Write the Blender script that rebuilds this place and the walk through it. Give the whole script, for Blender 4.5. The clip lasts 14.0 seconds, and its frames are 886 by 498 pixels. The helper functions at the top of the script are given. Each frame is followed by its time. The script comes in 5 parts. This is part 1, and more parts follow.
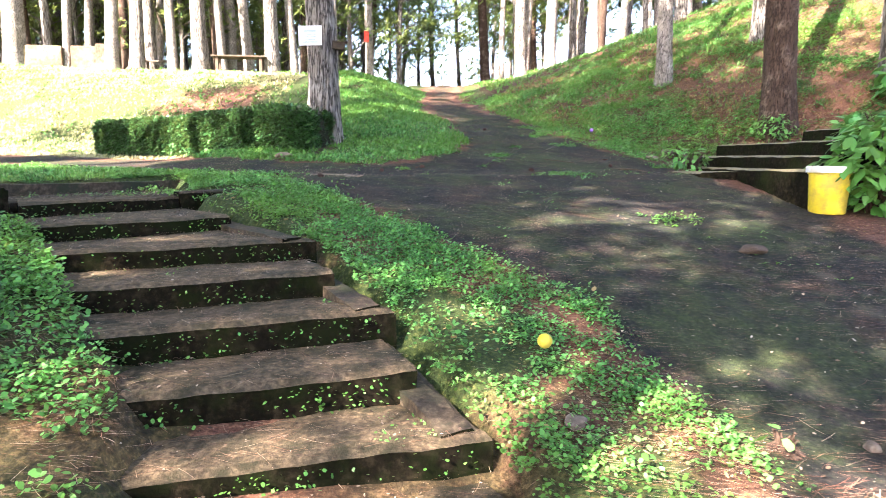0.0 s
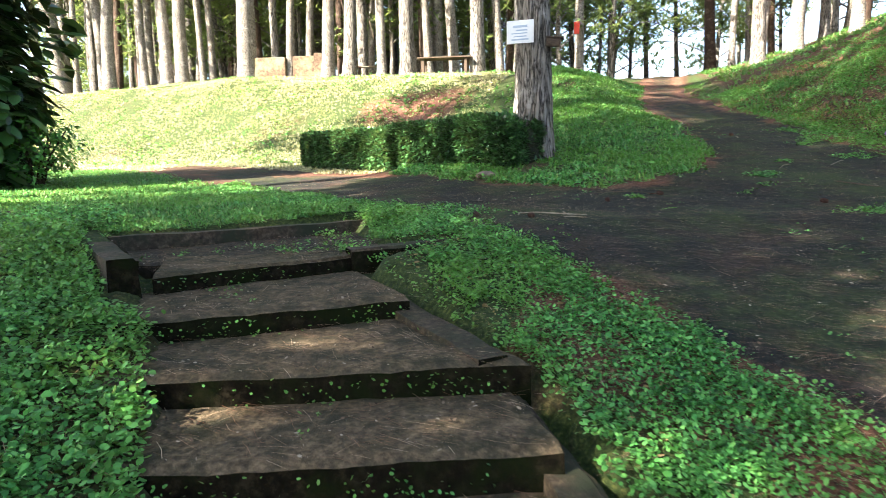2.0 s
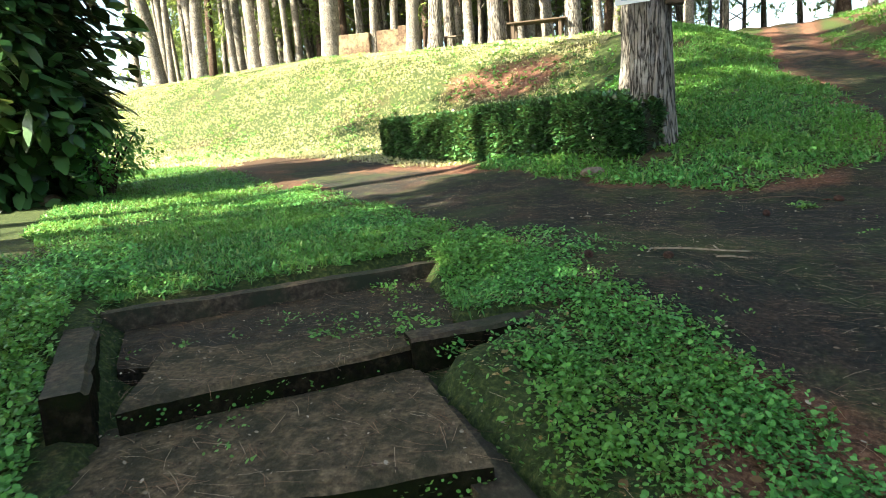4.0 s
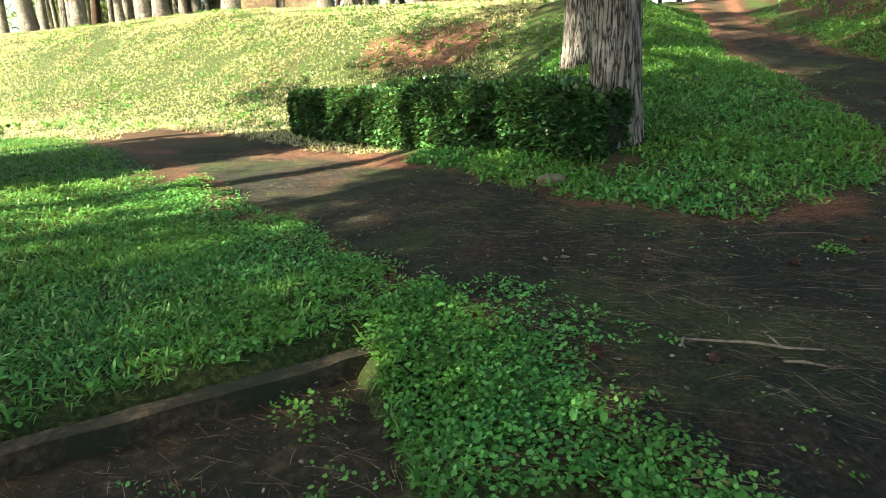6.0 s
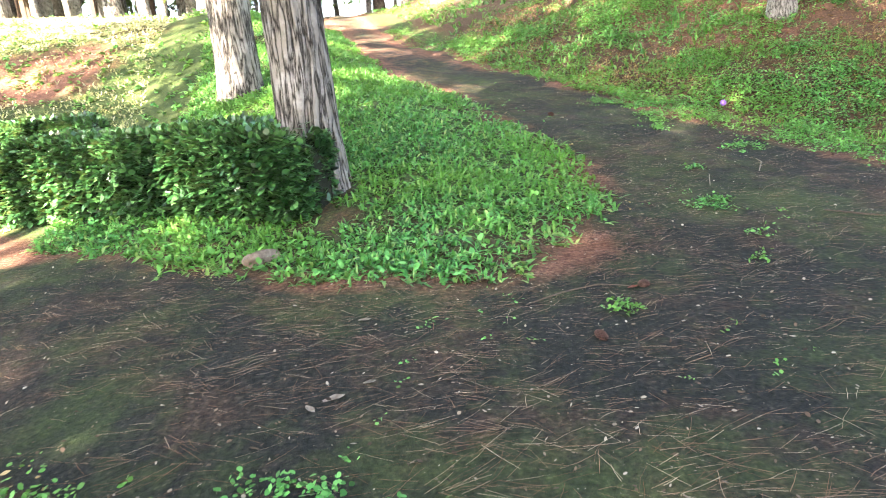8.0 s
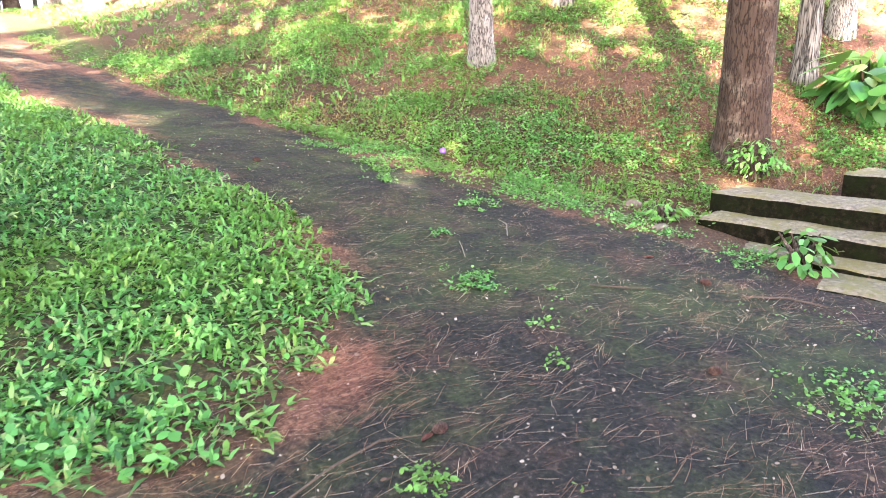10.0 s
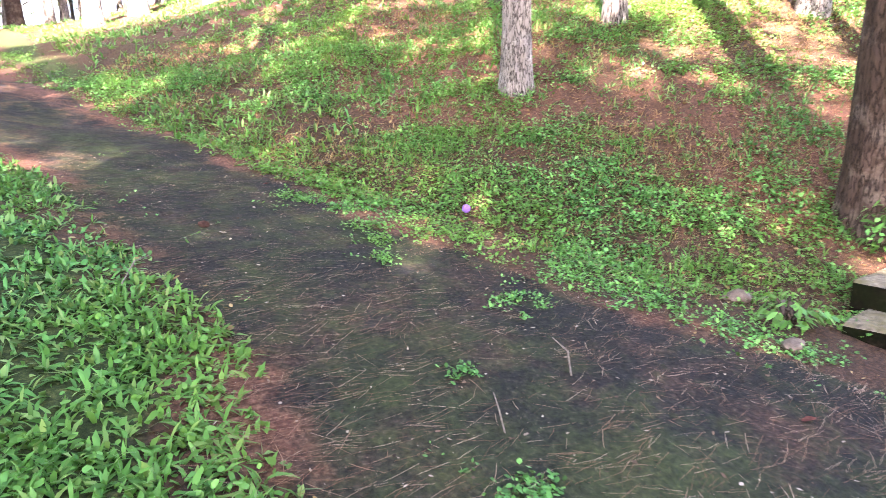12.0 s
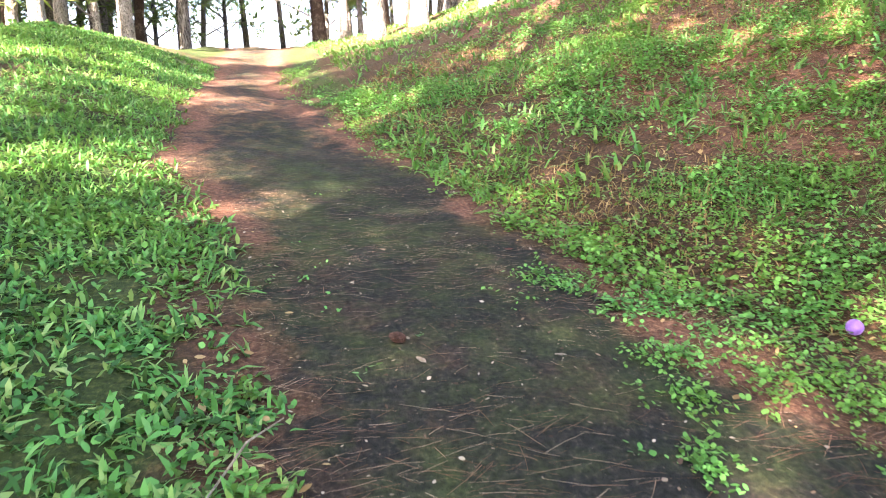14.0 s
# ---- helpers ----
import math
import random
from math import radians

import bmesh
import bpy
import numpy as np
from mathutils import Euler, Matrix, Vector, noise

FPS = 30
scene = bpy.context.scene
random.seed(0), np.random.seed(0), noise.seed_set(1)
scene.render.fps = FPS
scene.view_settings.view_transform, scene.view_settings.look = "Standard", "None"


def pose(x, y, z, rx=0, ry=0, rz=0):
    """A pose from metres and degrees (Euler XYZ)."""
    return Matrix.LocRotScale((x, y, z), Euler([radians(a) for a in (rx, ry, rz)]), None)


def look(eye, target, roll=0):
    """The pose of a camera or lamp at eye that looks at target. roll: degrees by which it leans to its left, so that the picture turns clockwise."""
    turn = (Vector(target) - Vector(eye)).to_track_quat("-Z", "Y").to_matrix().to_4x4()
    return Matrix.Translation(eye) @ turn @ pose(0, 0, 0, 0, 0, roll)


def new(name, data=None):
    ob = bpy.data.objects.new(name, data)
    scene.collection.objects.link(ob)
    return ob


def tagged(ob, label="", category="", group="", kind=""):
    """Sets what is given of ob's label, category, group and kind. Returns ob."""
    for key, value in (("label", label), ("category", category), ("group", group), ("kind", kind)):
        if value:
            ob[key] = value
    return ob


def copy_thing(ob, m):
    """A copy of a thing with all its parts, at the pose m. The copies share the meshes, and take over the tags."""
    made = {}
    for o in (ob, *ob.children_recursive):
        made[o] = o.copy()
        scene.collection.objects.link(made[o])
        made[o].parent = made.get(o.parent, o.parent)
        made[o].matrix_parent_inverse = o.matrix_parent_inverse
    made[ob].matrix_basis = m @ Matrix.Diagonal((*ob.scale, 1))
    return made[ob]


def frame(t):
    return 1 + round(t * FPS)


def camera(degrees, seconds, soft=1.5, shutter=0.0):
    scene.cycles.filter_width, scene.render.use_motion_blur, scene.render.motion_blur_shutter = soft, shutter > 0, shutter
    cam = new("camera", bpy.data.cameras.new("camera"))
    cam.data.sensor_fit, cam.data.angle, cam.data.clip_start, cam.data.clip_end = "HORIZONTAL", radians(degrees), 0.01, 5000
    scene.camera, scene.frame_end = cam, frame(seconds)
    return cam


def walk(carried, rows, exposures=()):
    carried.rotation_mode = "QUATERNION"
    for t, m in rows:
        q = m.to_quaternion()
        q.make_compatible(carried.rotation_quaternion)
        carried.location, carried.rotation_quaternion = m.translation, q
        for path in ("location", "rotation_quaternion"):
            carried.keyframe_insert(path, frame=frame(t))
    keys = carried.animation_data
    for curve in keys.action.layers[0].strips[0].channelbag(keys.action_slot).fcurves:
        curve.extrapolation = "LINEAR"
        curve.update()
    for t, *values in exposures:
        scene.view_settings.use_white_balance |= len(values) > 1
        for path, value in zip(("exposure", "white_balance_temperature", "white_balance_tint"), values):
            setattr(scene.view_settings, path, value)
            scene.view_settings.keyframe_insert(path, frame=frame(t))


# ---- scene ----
cam = camera(68.9, 14.0, 0.7, 0.2)
METRES, EYE, TILT, LEAN, TURN = 11.5, 1.4, -8.0, 0.0, 0.0
ROWS = [
    (0.0, 0.0, 0.0, 0.0, 0.0, 0.0, -0.0),
    (0.5, -0.0095, 0.0326, 0.0147, 4.93, -3.98, -1.6),
    (1.0, -0.0153, 0.0693, 0.0208, 12.91, -1.4, -0.6),
    (1.5, -0.0194, 0.1042, 0.039, 14.65, -3.16, 0.05),
    (2.0, -0.0346, 0.1393, 0.048, 17.45, -0.82, -1.65),
    (2.5, -0.0483, 0.1676, 0.0615, 22.45, -3.99, -0.02),
    (5.0, -0.0971, 0.3043, 0.1119, 26.15, -3.93, 0.26),
    (5.5, -0.1166, 0.3287, 0.1239, 19.65, -6.67, -0.96),
    (6.0, -0.1338, 0.3547, 0.1293, 18.09, -7.21, -0.83),
    (6.5, -0.1478, 0.3851, 0.1396, 17.82, -8.31, 1.12),
    (7.0, -0.1661, 0.4119, 0.1471, 5.61, -8.68, 2.46),
    (7.5, -0.1742, 0.4368, 0.1558, -7.45, -9.11, 4.05),
    (8.0, -0.177, 0.4634, 0.1625, -12.01, -7.47, 6.16),
    (8.5, -0.1833, 0.4935, 0.1673, -21.97, -7.63, 5.84),
    (9.0, -0.1822, 0.5222, 0.1768, -34.07, -10.89, 8.56),
    (11.5, -0.0688, 0.6665, 0.2018, -41.56, -5.26, 4.78),
    (12.0, -0.0472, 0.7024, 0.2134, -37.65, -5.94, 4.68),
    (12.5, -0.0219, 0.7401, 0.2171, -31.32, -6.76, 3.5),
    (13.0, 0.0007, 0.7783, 0.2258, -21.41, -5.25, 3.33),
    (13.5, 0.0148, 0.819, 0.2389, -18.27, -5.18, 3.17),
    (14.0, 0.0309, 0.8544, 0.2491, -14.3, -4.32, 2.63),
]
LIGHT = [
    (0.0, 3.92, 6250, 23),
    (1.0, 3.55, 6200, 16),
    (1.5, 3.25, 6250, 13),
    (2.0, 3.22, 6250, 12),
    (2.7, 3.05, 6250, 9),
    (4.8, 2.92, 6850, 3),
    (5.0, 2.85, 6900, 3),
    (5.5, 2.5, 7200, 0),
    (6.3, 2.7, 6900, 1),
    (6.9, 2.55, 6900, 4),
    (7.4, 3.65, 6650, 9),
    (8.0, 4.45, 6600, 15),
    (8.6, 4.78, 6600, 24),
    (9.2, 4.92, 6750, 27),
    (11.5, 4.6, 6300, 31),
    (12.0, 4.5, 6300, 35),
    (12.5, 4.37, 6450, 28),
    (13.0, 4.49, 6500, 28),
    (14.0, 4.28, 6650, 24),
]   # seconds, stops, kelvin, tint
walk(cam, [(t, pose(0, 0, EYE, TILT, LEAN, TURN) @ pose(METRES * x, METRES * y, METRES * z, 90 + pitch, roll, yaw)) for t, x, y, z, yaw, pitch, roll in ROWS],
     LIGHT)


# ---- world, sun ----
SUN_EL, SUN_AZ = 38.0, 219.0   # degrees; azimuth clockwise from +y
world = bpy.data.worlds.new("world")
scene.world = world
world.use_nodes = True
wn, wl = world.node_tree.nodes, world.node_tree.links
sky = wn.new("ShaderNodeTexSky")
sky.sky_type, sky.sun_disc = "NISHITA", False
sky.sun_elevation, sky.sun_rotation = radians(SUN_EL), radians(SUN_AZ)
sky.dust_density, sky.air_density = 2.0, 1.0
wl.new(sky.outputs["Color"], wn["Background"].inputs["Color"])
wn["Background"].inputs["Strength"].default_value = 0.075
sun_data = bpy.data.lights.new("sun", "SUN")
sun_data.energy, sun_data.angle, sun_data.color = 5.0, radians(0.6), (1.0, 0.9, 0.72)
sun = new("sun", sun_data)
sun_from = Vector((math.sin(radians(SUN_AZ)) * math.cos(radians(SUN_EL)), math.cos(radians(SUN_AZ)) * math.cos(radians(SUN_EL)), math.sin(radians(SUN_EL))))
sun.matrix_world = look(sun_from * 60, (0, 0, 0))


# ---- materials ----
def material(name):
    m = bpy.data.materials.new(name)
    m.use_nodes = True
    return m, m.node_tree.nodes, m.node_tree.links, m.node_tree.nodes["Principled BSDF"]


def ramp(n, stops):
    r = n.new("ShaderNodeValToRGB")
    e = r.color_ramp.elements
    while len(e) < len(stops):
        e.new(0.5)
    for el, (p, c) in zip(e, stops):
        el.position, el.color = p, (*c, 1)
    return r


def noise_node(n, l, coord, scale, detail=5, rough=0.6):
    t = n.new("ShaderNodeTexNoise")
    t.inputs["Scale"].default_value, t.inputs["Detail"].default_value, t.inputs["Roughness"].default_value = scale, detail, rough
    l.new(coord, t.inputs["Vector"])
    return t


def mix_rgb(n, l, a, b, fac, mode="MIX"):
    m = n.new("ShaderNodeMix")
    m.data_type, m.blend_type = "RGBA", mode
    for sock, v in ((m.inputs[6], a), (m.inputs[7], b)):
        if isinstance(v, tuple):
            sock.default_value = (*v, 1)
        else:
            l.new(v, sock)
    if isinstance(fac, float):
        m.inputs[0].default_value = fac
    else:
        l.new(fac, m.inputs[0])
    return m.outputs[2]


def bump_to(n, l, bsdf, height, strength, distance):
    b = n.new("ShaderNodeBump")
    b.inputs["Strength"].default_value, b.inputs["Distance"].default_value = strength, distance
    l.new(height, b.inputs["Height"])
    l.new(b.outputs["Normal"], bsdf.inputs["Normal"])


def surface(name, stops, scale, roughness=0.8, bump=0.4, distance=0.01, stain=None, stain_scale=1.5, stretch=(1, 1, 1), metallic=0.0, spec=0.3):
    """A grainy surface: colour ramp over fine noise, with larger stains over it."""
    m, n, l, b = material(name)
    tc = n.new("ShaderNodeTexCoord")
    mp = n.new("ShaderNodeMapping")
    mp.inputs["Scale"].default_value = stretch
    l.new(tc.outputs["Object"], mp.inputs["Vector"])
    t = noise_node(n, l, mp.outputs["Vector"], scale, 8, 0.65)
    k = len(stops) - 1
    r = ramp(n, [(0.3 + 0.4 * i / k, c) for i, c in enumerate(stops)])
    l.new(t.outputs["Fac"], r.inputs["Fac"])
    colour = r.outputs["Color"]
    if stain:
        s = noise_node(n, l, tc.outputs["Object"], stain_scale, 6, 0.7)
        sr = ramp(n, [(0.44, (0, 0, 0)), (0.62, (1, 1, 1))])
        l.new(s.outputs["Fac"], sr.inputs["Fac"])
        colour = mix_rgb(n, l, colour, stain, sr.outputs["Color"])
    l.new(colour, b.inputs["Base Color"])
    b.inputs["Roughness"].default_value, b.inputs["Metallic"].default_value = roughness, metallic
    b.inputs["Specular IOR Level"].default_value = spec
    bump_to(n, l, b, t.outputs["Fac"], bump, distance)
    return m


def leafy(name, stops, roughness=0.5, through_light=0.35, patch=None, patch_scale=0.6, spec=0.22):
    """Leaves: colour varies leaf by leaf, and light comes through them."""
    m, n, l, b = material(name)
    g = n.new("ShaderNodeNewGeometry")
    k = len(stops) - 1
    r = ramp(n, [(i / k, c) for i, c in enumerate(stops)])
    l.new(g.outputs["Random Per Island"], r.inputs["Fac"])
    colour = r.outputs["Color"]
    if patch:
        s = noise_node(n, l, g.outputs["Position"], patch_scale, 4, 0.6)
        sr = ramp(n, [(0.42, (0, 0, 0)), (0.62, (1, 1, 1))])
        l.new(s.outputs["Fac"], sr.inputs["Fac"])
        colour = mix_rgb(n, l, colour, mix_rgb(n, l, colour, patch, 0.6), sr.outputs["Color"])
    l.new(colour, b.inputs["Base Color"])
    b.inputs["Roughness"].default_value = roughness
    b.inputs["Specular IOR Level"].default_value = spec
    tr = n.new("ShaderNodeBsdfTranslucent")
    l.new(mix_rgb(n, l, colour, (0.9, 1.0, 0.25), 0.25), tr.inputs["Color"])
    ms = n.new("ShaderNodeMixShader")
    ms.inputs[0].default_value = through_light
    l.new(b.outputs[0], ms.inputs[1])
    l.new(tr.outputs[0], ms.inputs[2])
    l.new(ms.outputs[0], n["Material Output"].inputs["Surface"])
    return m


def ground_material():
    """Turf, red needle litter and trodden dark dirt, mixed by what covers each place."""
    m, n, l, b = material("forest_ground")
    tc = n.new("ShaderNodeTexCoord").outputs["Object"]
    fine = noise_node(n, l, tc, 38, 10, 0.72)
    mid = noise_node(n, l, tc, 6, 8, 0.65)
    big = noise_node(n, l, tc, 0.9, 6, 0.65)
    def attr(name):
        a = n.new("ShaderNodeAttribute")
        a.attribute_name = name
        return a.outputs["Fac"]
    def rough_edge(fac, noise_out, spread, lo, hi):
        md = n.new("ShaderNodeMath")
        md.operation = "MULTIPLY_ADD"
        l.new(noise_out, md.inputs[0])
        md.inputs[1].default_value, md.inputs[2].default_value = spread, -spread / 2
        ad = n.new("ShaderNodeMath")
        ad.operation = "ADD"
        l.new(md.outputs[0], ad.inputs[0])
        l.new(fac, ad.inputs[1])
        r = n.new("ShaderNodeMapRange")
        r.inputs["From Min"].default_value, r.inputs["From Max"].default_value = lo, hi
        l.new(ad.outputs[0], r.inputs["Value"])
        return r.outputs["Result"]
    soil = ramp(n, [(0.3, (0.012, 0.008, 0.005)), (0.5, (0.055, 0.030, 0.017)), (0.72, (0.16, 0.085, 0.045))])
    l.new(fine.outputs["Fac"], soil.inputs["Fac"])
    # turf darkened so that the shade between leaves is in its colour
    turf = ramp(n, [(0.3, (0.006, 0.011, 0.003)), (0.52, (0.030, 0.050, 0.011)), (0.72, (0.14, 0.14, 0.04))])
    l.new(fine.outputs["Fac"], turf.inputs["Fac"])
    litter = ramp(n, [(0.32, (0.030, 0.012, 0.008)), (0.5, (0.12, 0.052, 0.032)), (0.72, (0.32, 0.175, 0.11))])
    l.new(fine.outputs["Fac"], litter.inputs["Fac"])
    dirt = ramp(n, [(0.34, (0.0015, 0.0018, 0.0017)), (0.47, (0.008, 0.009, 0.008)), (0.58, (0.020, 0.019, 0.016)), (0.72, (0.10, 0.085, 0.062))])
    l.new(fine.outputs["Fac"], dirt.inputs["Fac"])
    moss = rough_edge(big.outputs["Fac"], mid.outputs["Fac"], 0.7, 0.44, 0.68)
    sc = n.new("ShaderNodeMath")
    sc.operation, sc.inputs[1].default_value = "MULTIPLY", 0.6
    l.new(moss, sc.inputs[0])
    earth_n = noise_node(n, l, tc, 2.1, 8, 0.7)
    earth = ramp(n, [(0.32, (0.018, 0.009, 0.006)), (0.5, (0.062, 0.033, 0.022)), (0.7, (0.19, 0.11, 0.072))])
    l.new(fine.outputs["Fac"], earth.inputs["Fac"])
    er = ramp(n, [(0.48, (0, 0, 0)), (0.66, (0.55, 0.55, 0.55))])
    l.new(earth_n.outputs["Fac"], er.inputs["Fac"])
    dirt_c = mix_rgb(n, l, dirt.outputs["Color"], earth.outputs["Color"], er.outputs["Color"])
    moss_r = ramp(n, [(0.3, (0.012, 0.020, 0.007)), (0.6, (0.055, 0.080, 0.020)), (0.75, (0.12, 0.14, 0.04))])
    l.new(fine.outputs["Fac"], moss_r.inputs["Fac"])
    dirt_c = mix_rgb(n, l, dirt_c, moss_r.outputs["Color"], sc.outputs[0])
    colour = mix_rgb(n, l, soil.outputs["Color"], turf.outputs["Color"], rough_edge(attr("turf"), mid.outputs["Fac"], 0.9, 0.35, 0.65))
    colour = mix_rgb(n, l, colour, dirt_c, rough_edge(attr("dirt"), mid.outputs["Fac"], 0.8, 0.38, 0.62))
    colour = mix_rgb(n, l, colour, litter.outputs["Color"], rough_edge(attr("litter"), mid.outputs["Fac"], 1.0, 0.40, 0.75))
    l.new(colour, b.inputs["Base Color"])
    b.inputs["Roughness"].default_value = 0.85
    b.inputs["Specular IOR Level"].default_value = 0.25
    add = n.new("ShaderNodeMath")
    add.operation, add.inputs[1].default_value = "MULTIPLY_ADD", 3.0
    l.new(mid.outputs["Fac"], add.inputs[0])
    l.new(fine.outputs["Fac"], add.inputs[2])
    bump_to(n, l, b, add.outputs[0], 0.8, 0.02)
    return m


def bark_material(name, dark, light, patch, scale=22, tall=0.11, wide=0.09):
    m, n, l, b = material(name)
    g = n.new("ShaderNodeNewGeometry").outputs["Position"]
    mp = n.new("ShaderNodeMapping")
    mp.inputs["Scale"].default_value = (1, 1, tall)
    l.new(g, mp.inputs["Vector"])
    furrow = noise_node(n, l, mp.outputs["Vector"], scale, 3, 0.5)
    off = n.new("ShaderNodeMath")
    off.operation, off.inputs[1].default_value = "SUBTRACT", 0.5
    l.new(furrow.outputs["Fac"], off.inputs[0])
    ab = n.new("ShaderNodeMath")
    ab.operation = "ABSOLUTE"
    l.new(off.outputs[0], ab.inputs[0])
    crack = ramp(n, [(0.0, (0, 0, 0)), (wide, (1, 1, 1))])
    l.new(ab.outputs[0], crack.inputs["Fac"])
    grain = noise_node(n, l, mp.outputs["Vector"], 40, 6, 0.7)
    tone = ramp(n, [(0.3, tuple(0.55 * c for c in light)), (0.7, light)])
    l.new(grain.outputs["Fac"], tone.inputs["Fac"])
    lichen = noise_node(n, l, g, 3.2, 6, 0.7)
    lr = ramp(n, [(0.52, (0, 0, 0)), (0.68, (1, 1, 1))])
    l.new(lichen.outputs["Fac"], lr.inputs["Fac"])
    c = mix_rgb(n, l, tone.outputs["Color"], patch, lr.outputs["Color"])
    c = mix_rgb(n, l, dark, c, crack.outputs["Color"])
    l.new(c, b.inputs["Base Color"])
    b.inputs["Roughness"].default_value = 0.9
    b.inputs["Specular IOR Level"].default_value = 0.2
    bump_to(n, l, b, crack.outputs["Color"], 0.7, 0.02)
    return m


GROUND = ground_material()
CONCRETE = surface("old_concrete", [(0.022, 0.014, 0.007), (0.092, 0.064, 0.036), (0.20, 0.145, 0.086)], 34, 0.85, 0.8, 0.018, (0.026, 0.023, 0.010), 7.0)
# darker concrete for the side and landing kerbs
CONCRETE_DARK = surface("dark_concrete", [(0.012, 0.008, 0.005), (0.045, 0.032, 0.020), (0.115, 0.085, 0.054)], 26, 0.85, 0.6, 0.012, (0.02, 0.024, 0.012), 4.0)
CONCRETE_LIGHT = surface("pale_concrete", [(0.05, 0.042, 0.03), (0.16, 0.135, 0.095), (0.28, 0.24, 0.17)], 24, 0.85, 0.5, 0.01, (0.13, 0.115, 0.04), 3.5)
# riser moss, with the shade on the upright faces darkened into the colour
RISER = surface("mossy_shaded_riser", [(0.002, 0.0018, 0.0012), (0.008, 0.0065, 0.004), (0.030, 0.024, 0.014)], 22, 0.9, 0.6, 0.015, (0.007, 0.010, 0.003), 5.0, spec=0.05)
MUD = surface("landing_mud", [(0.008, 0.005, 0.003), (0.038, 0.025, 0.014), (0.10, 0.066, 0.040)], 14, 0.8, 1.0, 0.04, (0.016, 0.014, 0.007), 6.0)
BARK_GREY = bark_material("grey_pine_bark", (0.014, 0.011, 0.009), (0.28, 0.25, 0.22), (0.36, 0.335, 0.31))
BARK_BROWN = bark_material("brown_bark", (0.022, 0.014, 0.010), (0.085, 0.054, 0.038), (0.17, 0.13, 0.10), 32, 0.2, 0.06)
BARK_PALE = bark_material("pale_pine_bark", (0.03, 0.024, 0.020), (0.31, 0.275, 0.24), (0.44, 0.41, 0.37), 36, 0.22, 0.065)
WEED = leafy("weed_leaf", [(0.008, 0.040, 0.010), (0.042, 0.175, 0.040), (0.082, 0.29, 0.070), (0.18, 0.44, 0.115)], 0.42, 0.2, (0.11, 0.23, 0.03))
GRASS = leafy("grass_blade", [(0.010, 0.052, 0.013), (0.040, 0.175, 0.042), (0.085, 0.29, 0.068), (0.26, 0.35, 0.125)], 0.42, 0.2, (0.09, 0.23, 0.03))
# stops paled so the sun's glare on the bank is in the colour
BANK_GRASS = leafy("sunlit_bank_grass", [(0.20, 0.22, 0.08), (0.41, 0.39, 0.20), (0.55, 0.50, 0.32), (0.64, 0.55, 0.42)], 0.6, 0.3)
DRY = leafy("dry_straw", [(0.16, 0.09, 0.045), (0.28, 0.17, 0.08), (0.42, 0.30, 0.16)], 0.7, 0.2)
HEDGE_LEAF = leafy("hedge_leaf", [(0.004, 0.018, 0.006), (0.024, 0.09, 0.026), (0.11, 0.26, 0.085)], 0.3, 0.15, spec=0.45)
# near-black stops hold the bush's shade, the last stop its lit leaves
BROAD_LEAF = leafy("broad_leaf", [(0.004, 0.014, 0.005), (0.010, 0.035, 0.010), (0.03, 0.085, 0.02), (0.10, 0.20, 0.07)], 0.3, 0.12, spec=0.45)
PINE_LEAF = leafy("pine_needles", [(0.02, 0.05, 0.02), (0.05, 0.10, 0.036), (0.12, 0.18, 0.075)], 0.5, 0.5)
NEEDLE_BROWN = leafy("fallen_needles", [(0.06, 0.022, 0.014), (0.16, 0.065, 0.04), (0.27, 0.14, 0.09), (0.52, 0.39, 0.29)], 0.6, 0.1)
NEEDLE_RED = leafy("red_needles", [(0.05, 0.016, 0.012), (0.14, 0.045, 0.03), (0.22, 0.085, 0.055), (0.36, 0.20, 0.14)], 0.6, 0.1)
# near-black hull colour standing in for the shade between hedge leaves
HEDGE_CORE = surface("hedge_core_shade", [(0.006, 0.008, 0.004), (0.015, 0.018, 0.008), (0.03, 0.028, 0.014)], 30, 0.95, 0.8, 0.02)
WOOD_GREY = surface("weathered_wood", [(0.10, 0.08, 0.06), (0.20, 0.16, 0.12), (0.30, 0.26, 0.20)], 20, 0.85, 0.4, 0.006, (0.08, 0.06, 0.045), 2.0, (1, 12, 12))
WOOD_DARK = surface("dark_wood", [(0.03, 0.022, 0.016), (0.07, 0.05, 0.035), (0.12, 0.085, 0.06)], 20, 0.85, 0.4, 0.006, None, 2.0, (1, 12, 12))
STICK = surface("dead_twig", [(0.08, 0.06, 0.045), (0.19, 0.155, 0.12), (0.30, 0.26, 0.21)], 60, 0.85, 0.4, 0.003)
BRICK = surface("brown_block", [(0.045, 0.028, 0.018), (0.09, 0.056, 0.036), (0.13, 0.09, 0.06)], 12, 0.9, 0.5, 0.01, (0.2, 0.17, 0.10), 1.5)
YELLOW = surface("yellow_plastic", [(0.62, 0.47, 0.02), (0.72, 0.56, 0.03), (0.78, 0.62, 0.05)], 9, 0.35, 0.1, 0.002, (0.50, 0.37, 0.06), 7.0, spec=0.5)
WHITE_PLASTIC = surface("white_plastic", [(0.62, 0.60, 0.55), (0.74, 0.73, 0.69), (0.80, 0.79, 0.76)], 12, 0.4, 0.1, 0.002, (0.55, 0.50, 0.40), 8.0, spec=0.5)
PURPLE = surface("lilac_plastic", [(0.20, 0.09, 0.36), (0.26, 0.12, 0.44), (0.30, 0.15, 0.48)], 30, 0.4, 0.05, 0.001, spec=0.5)
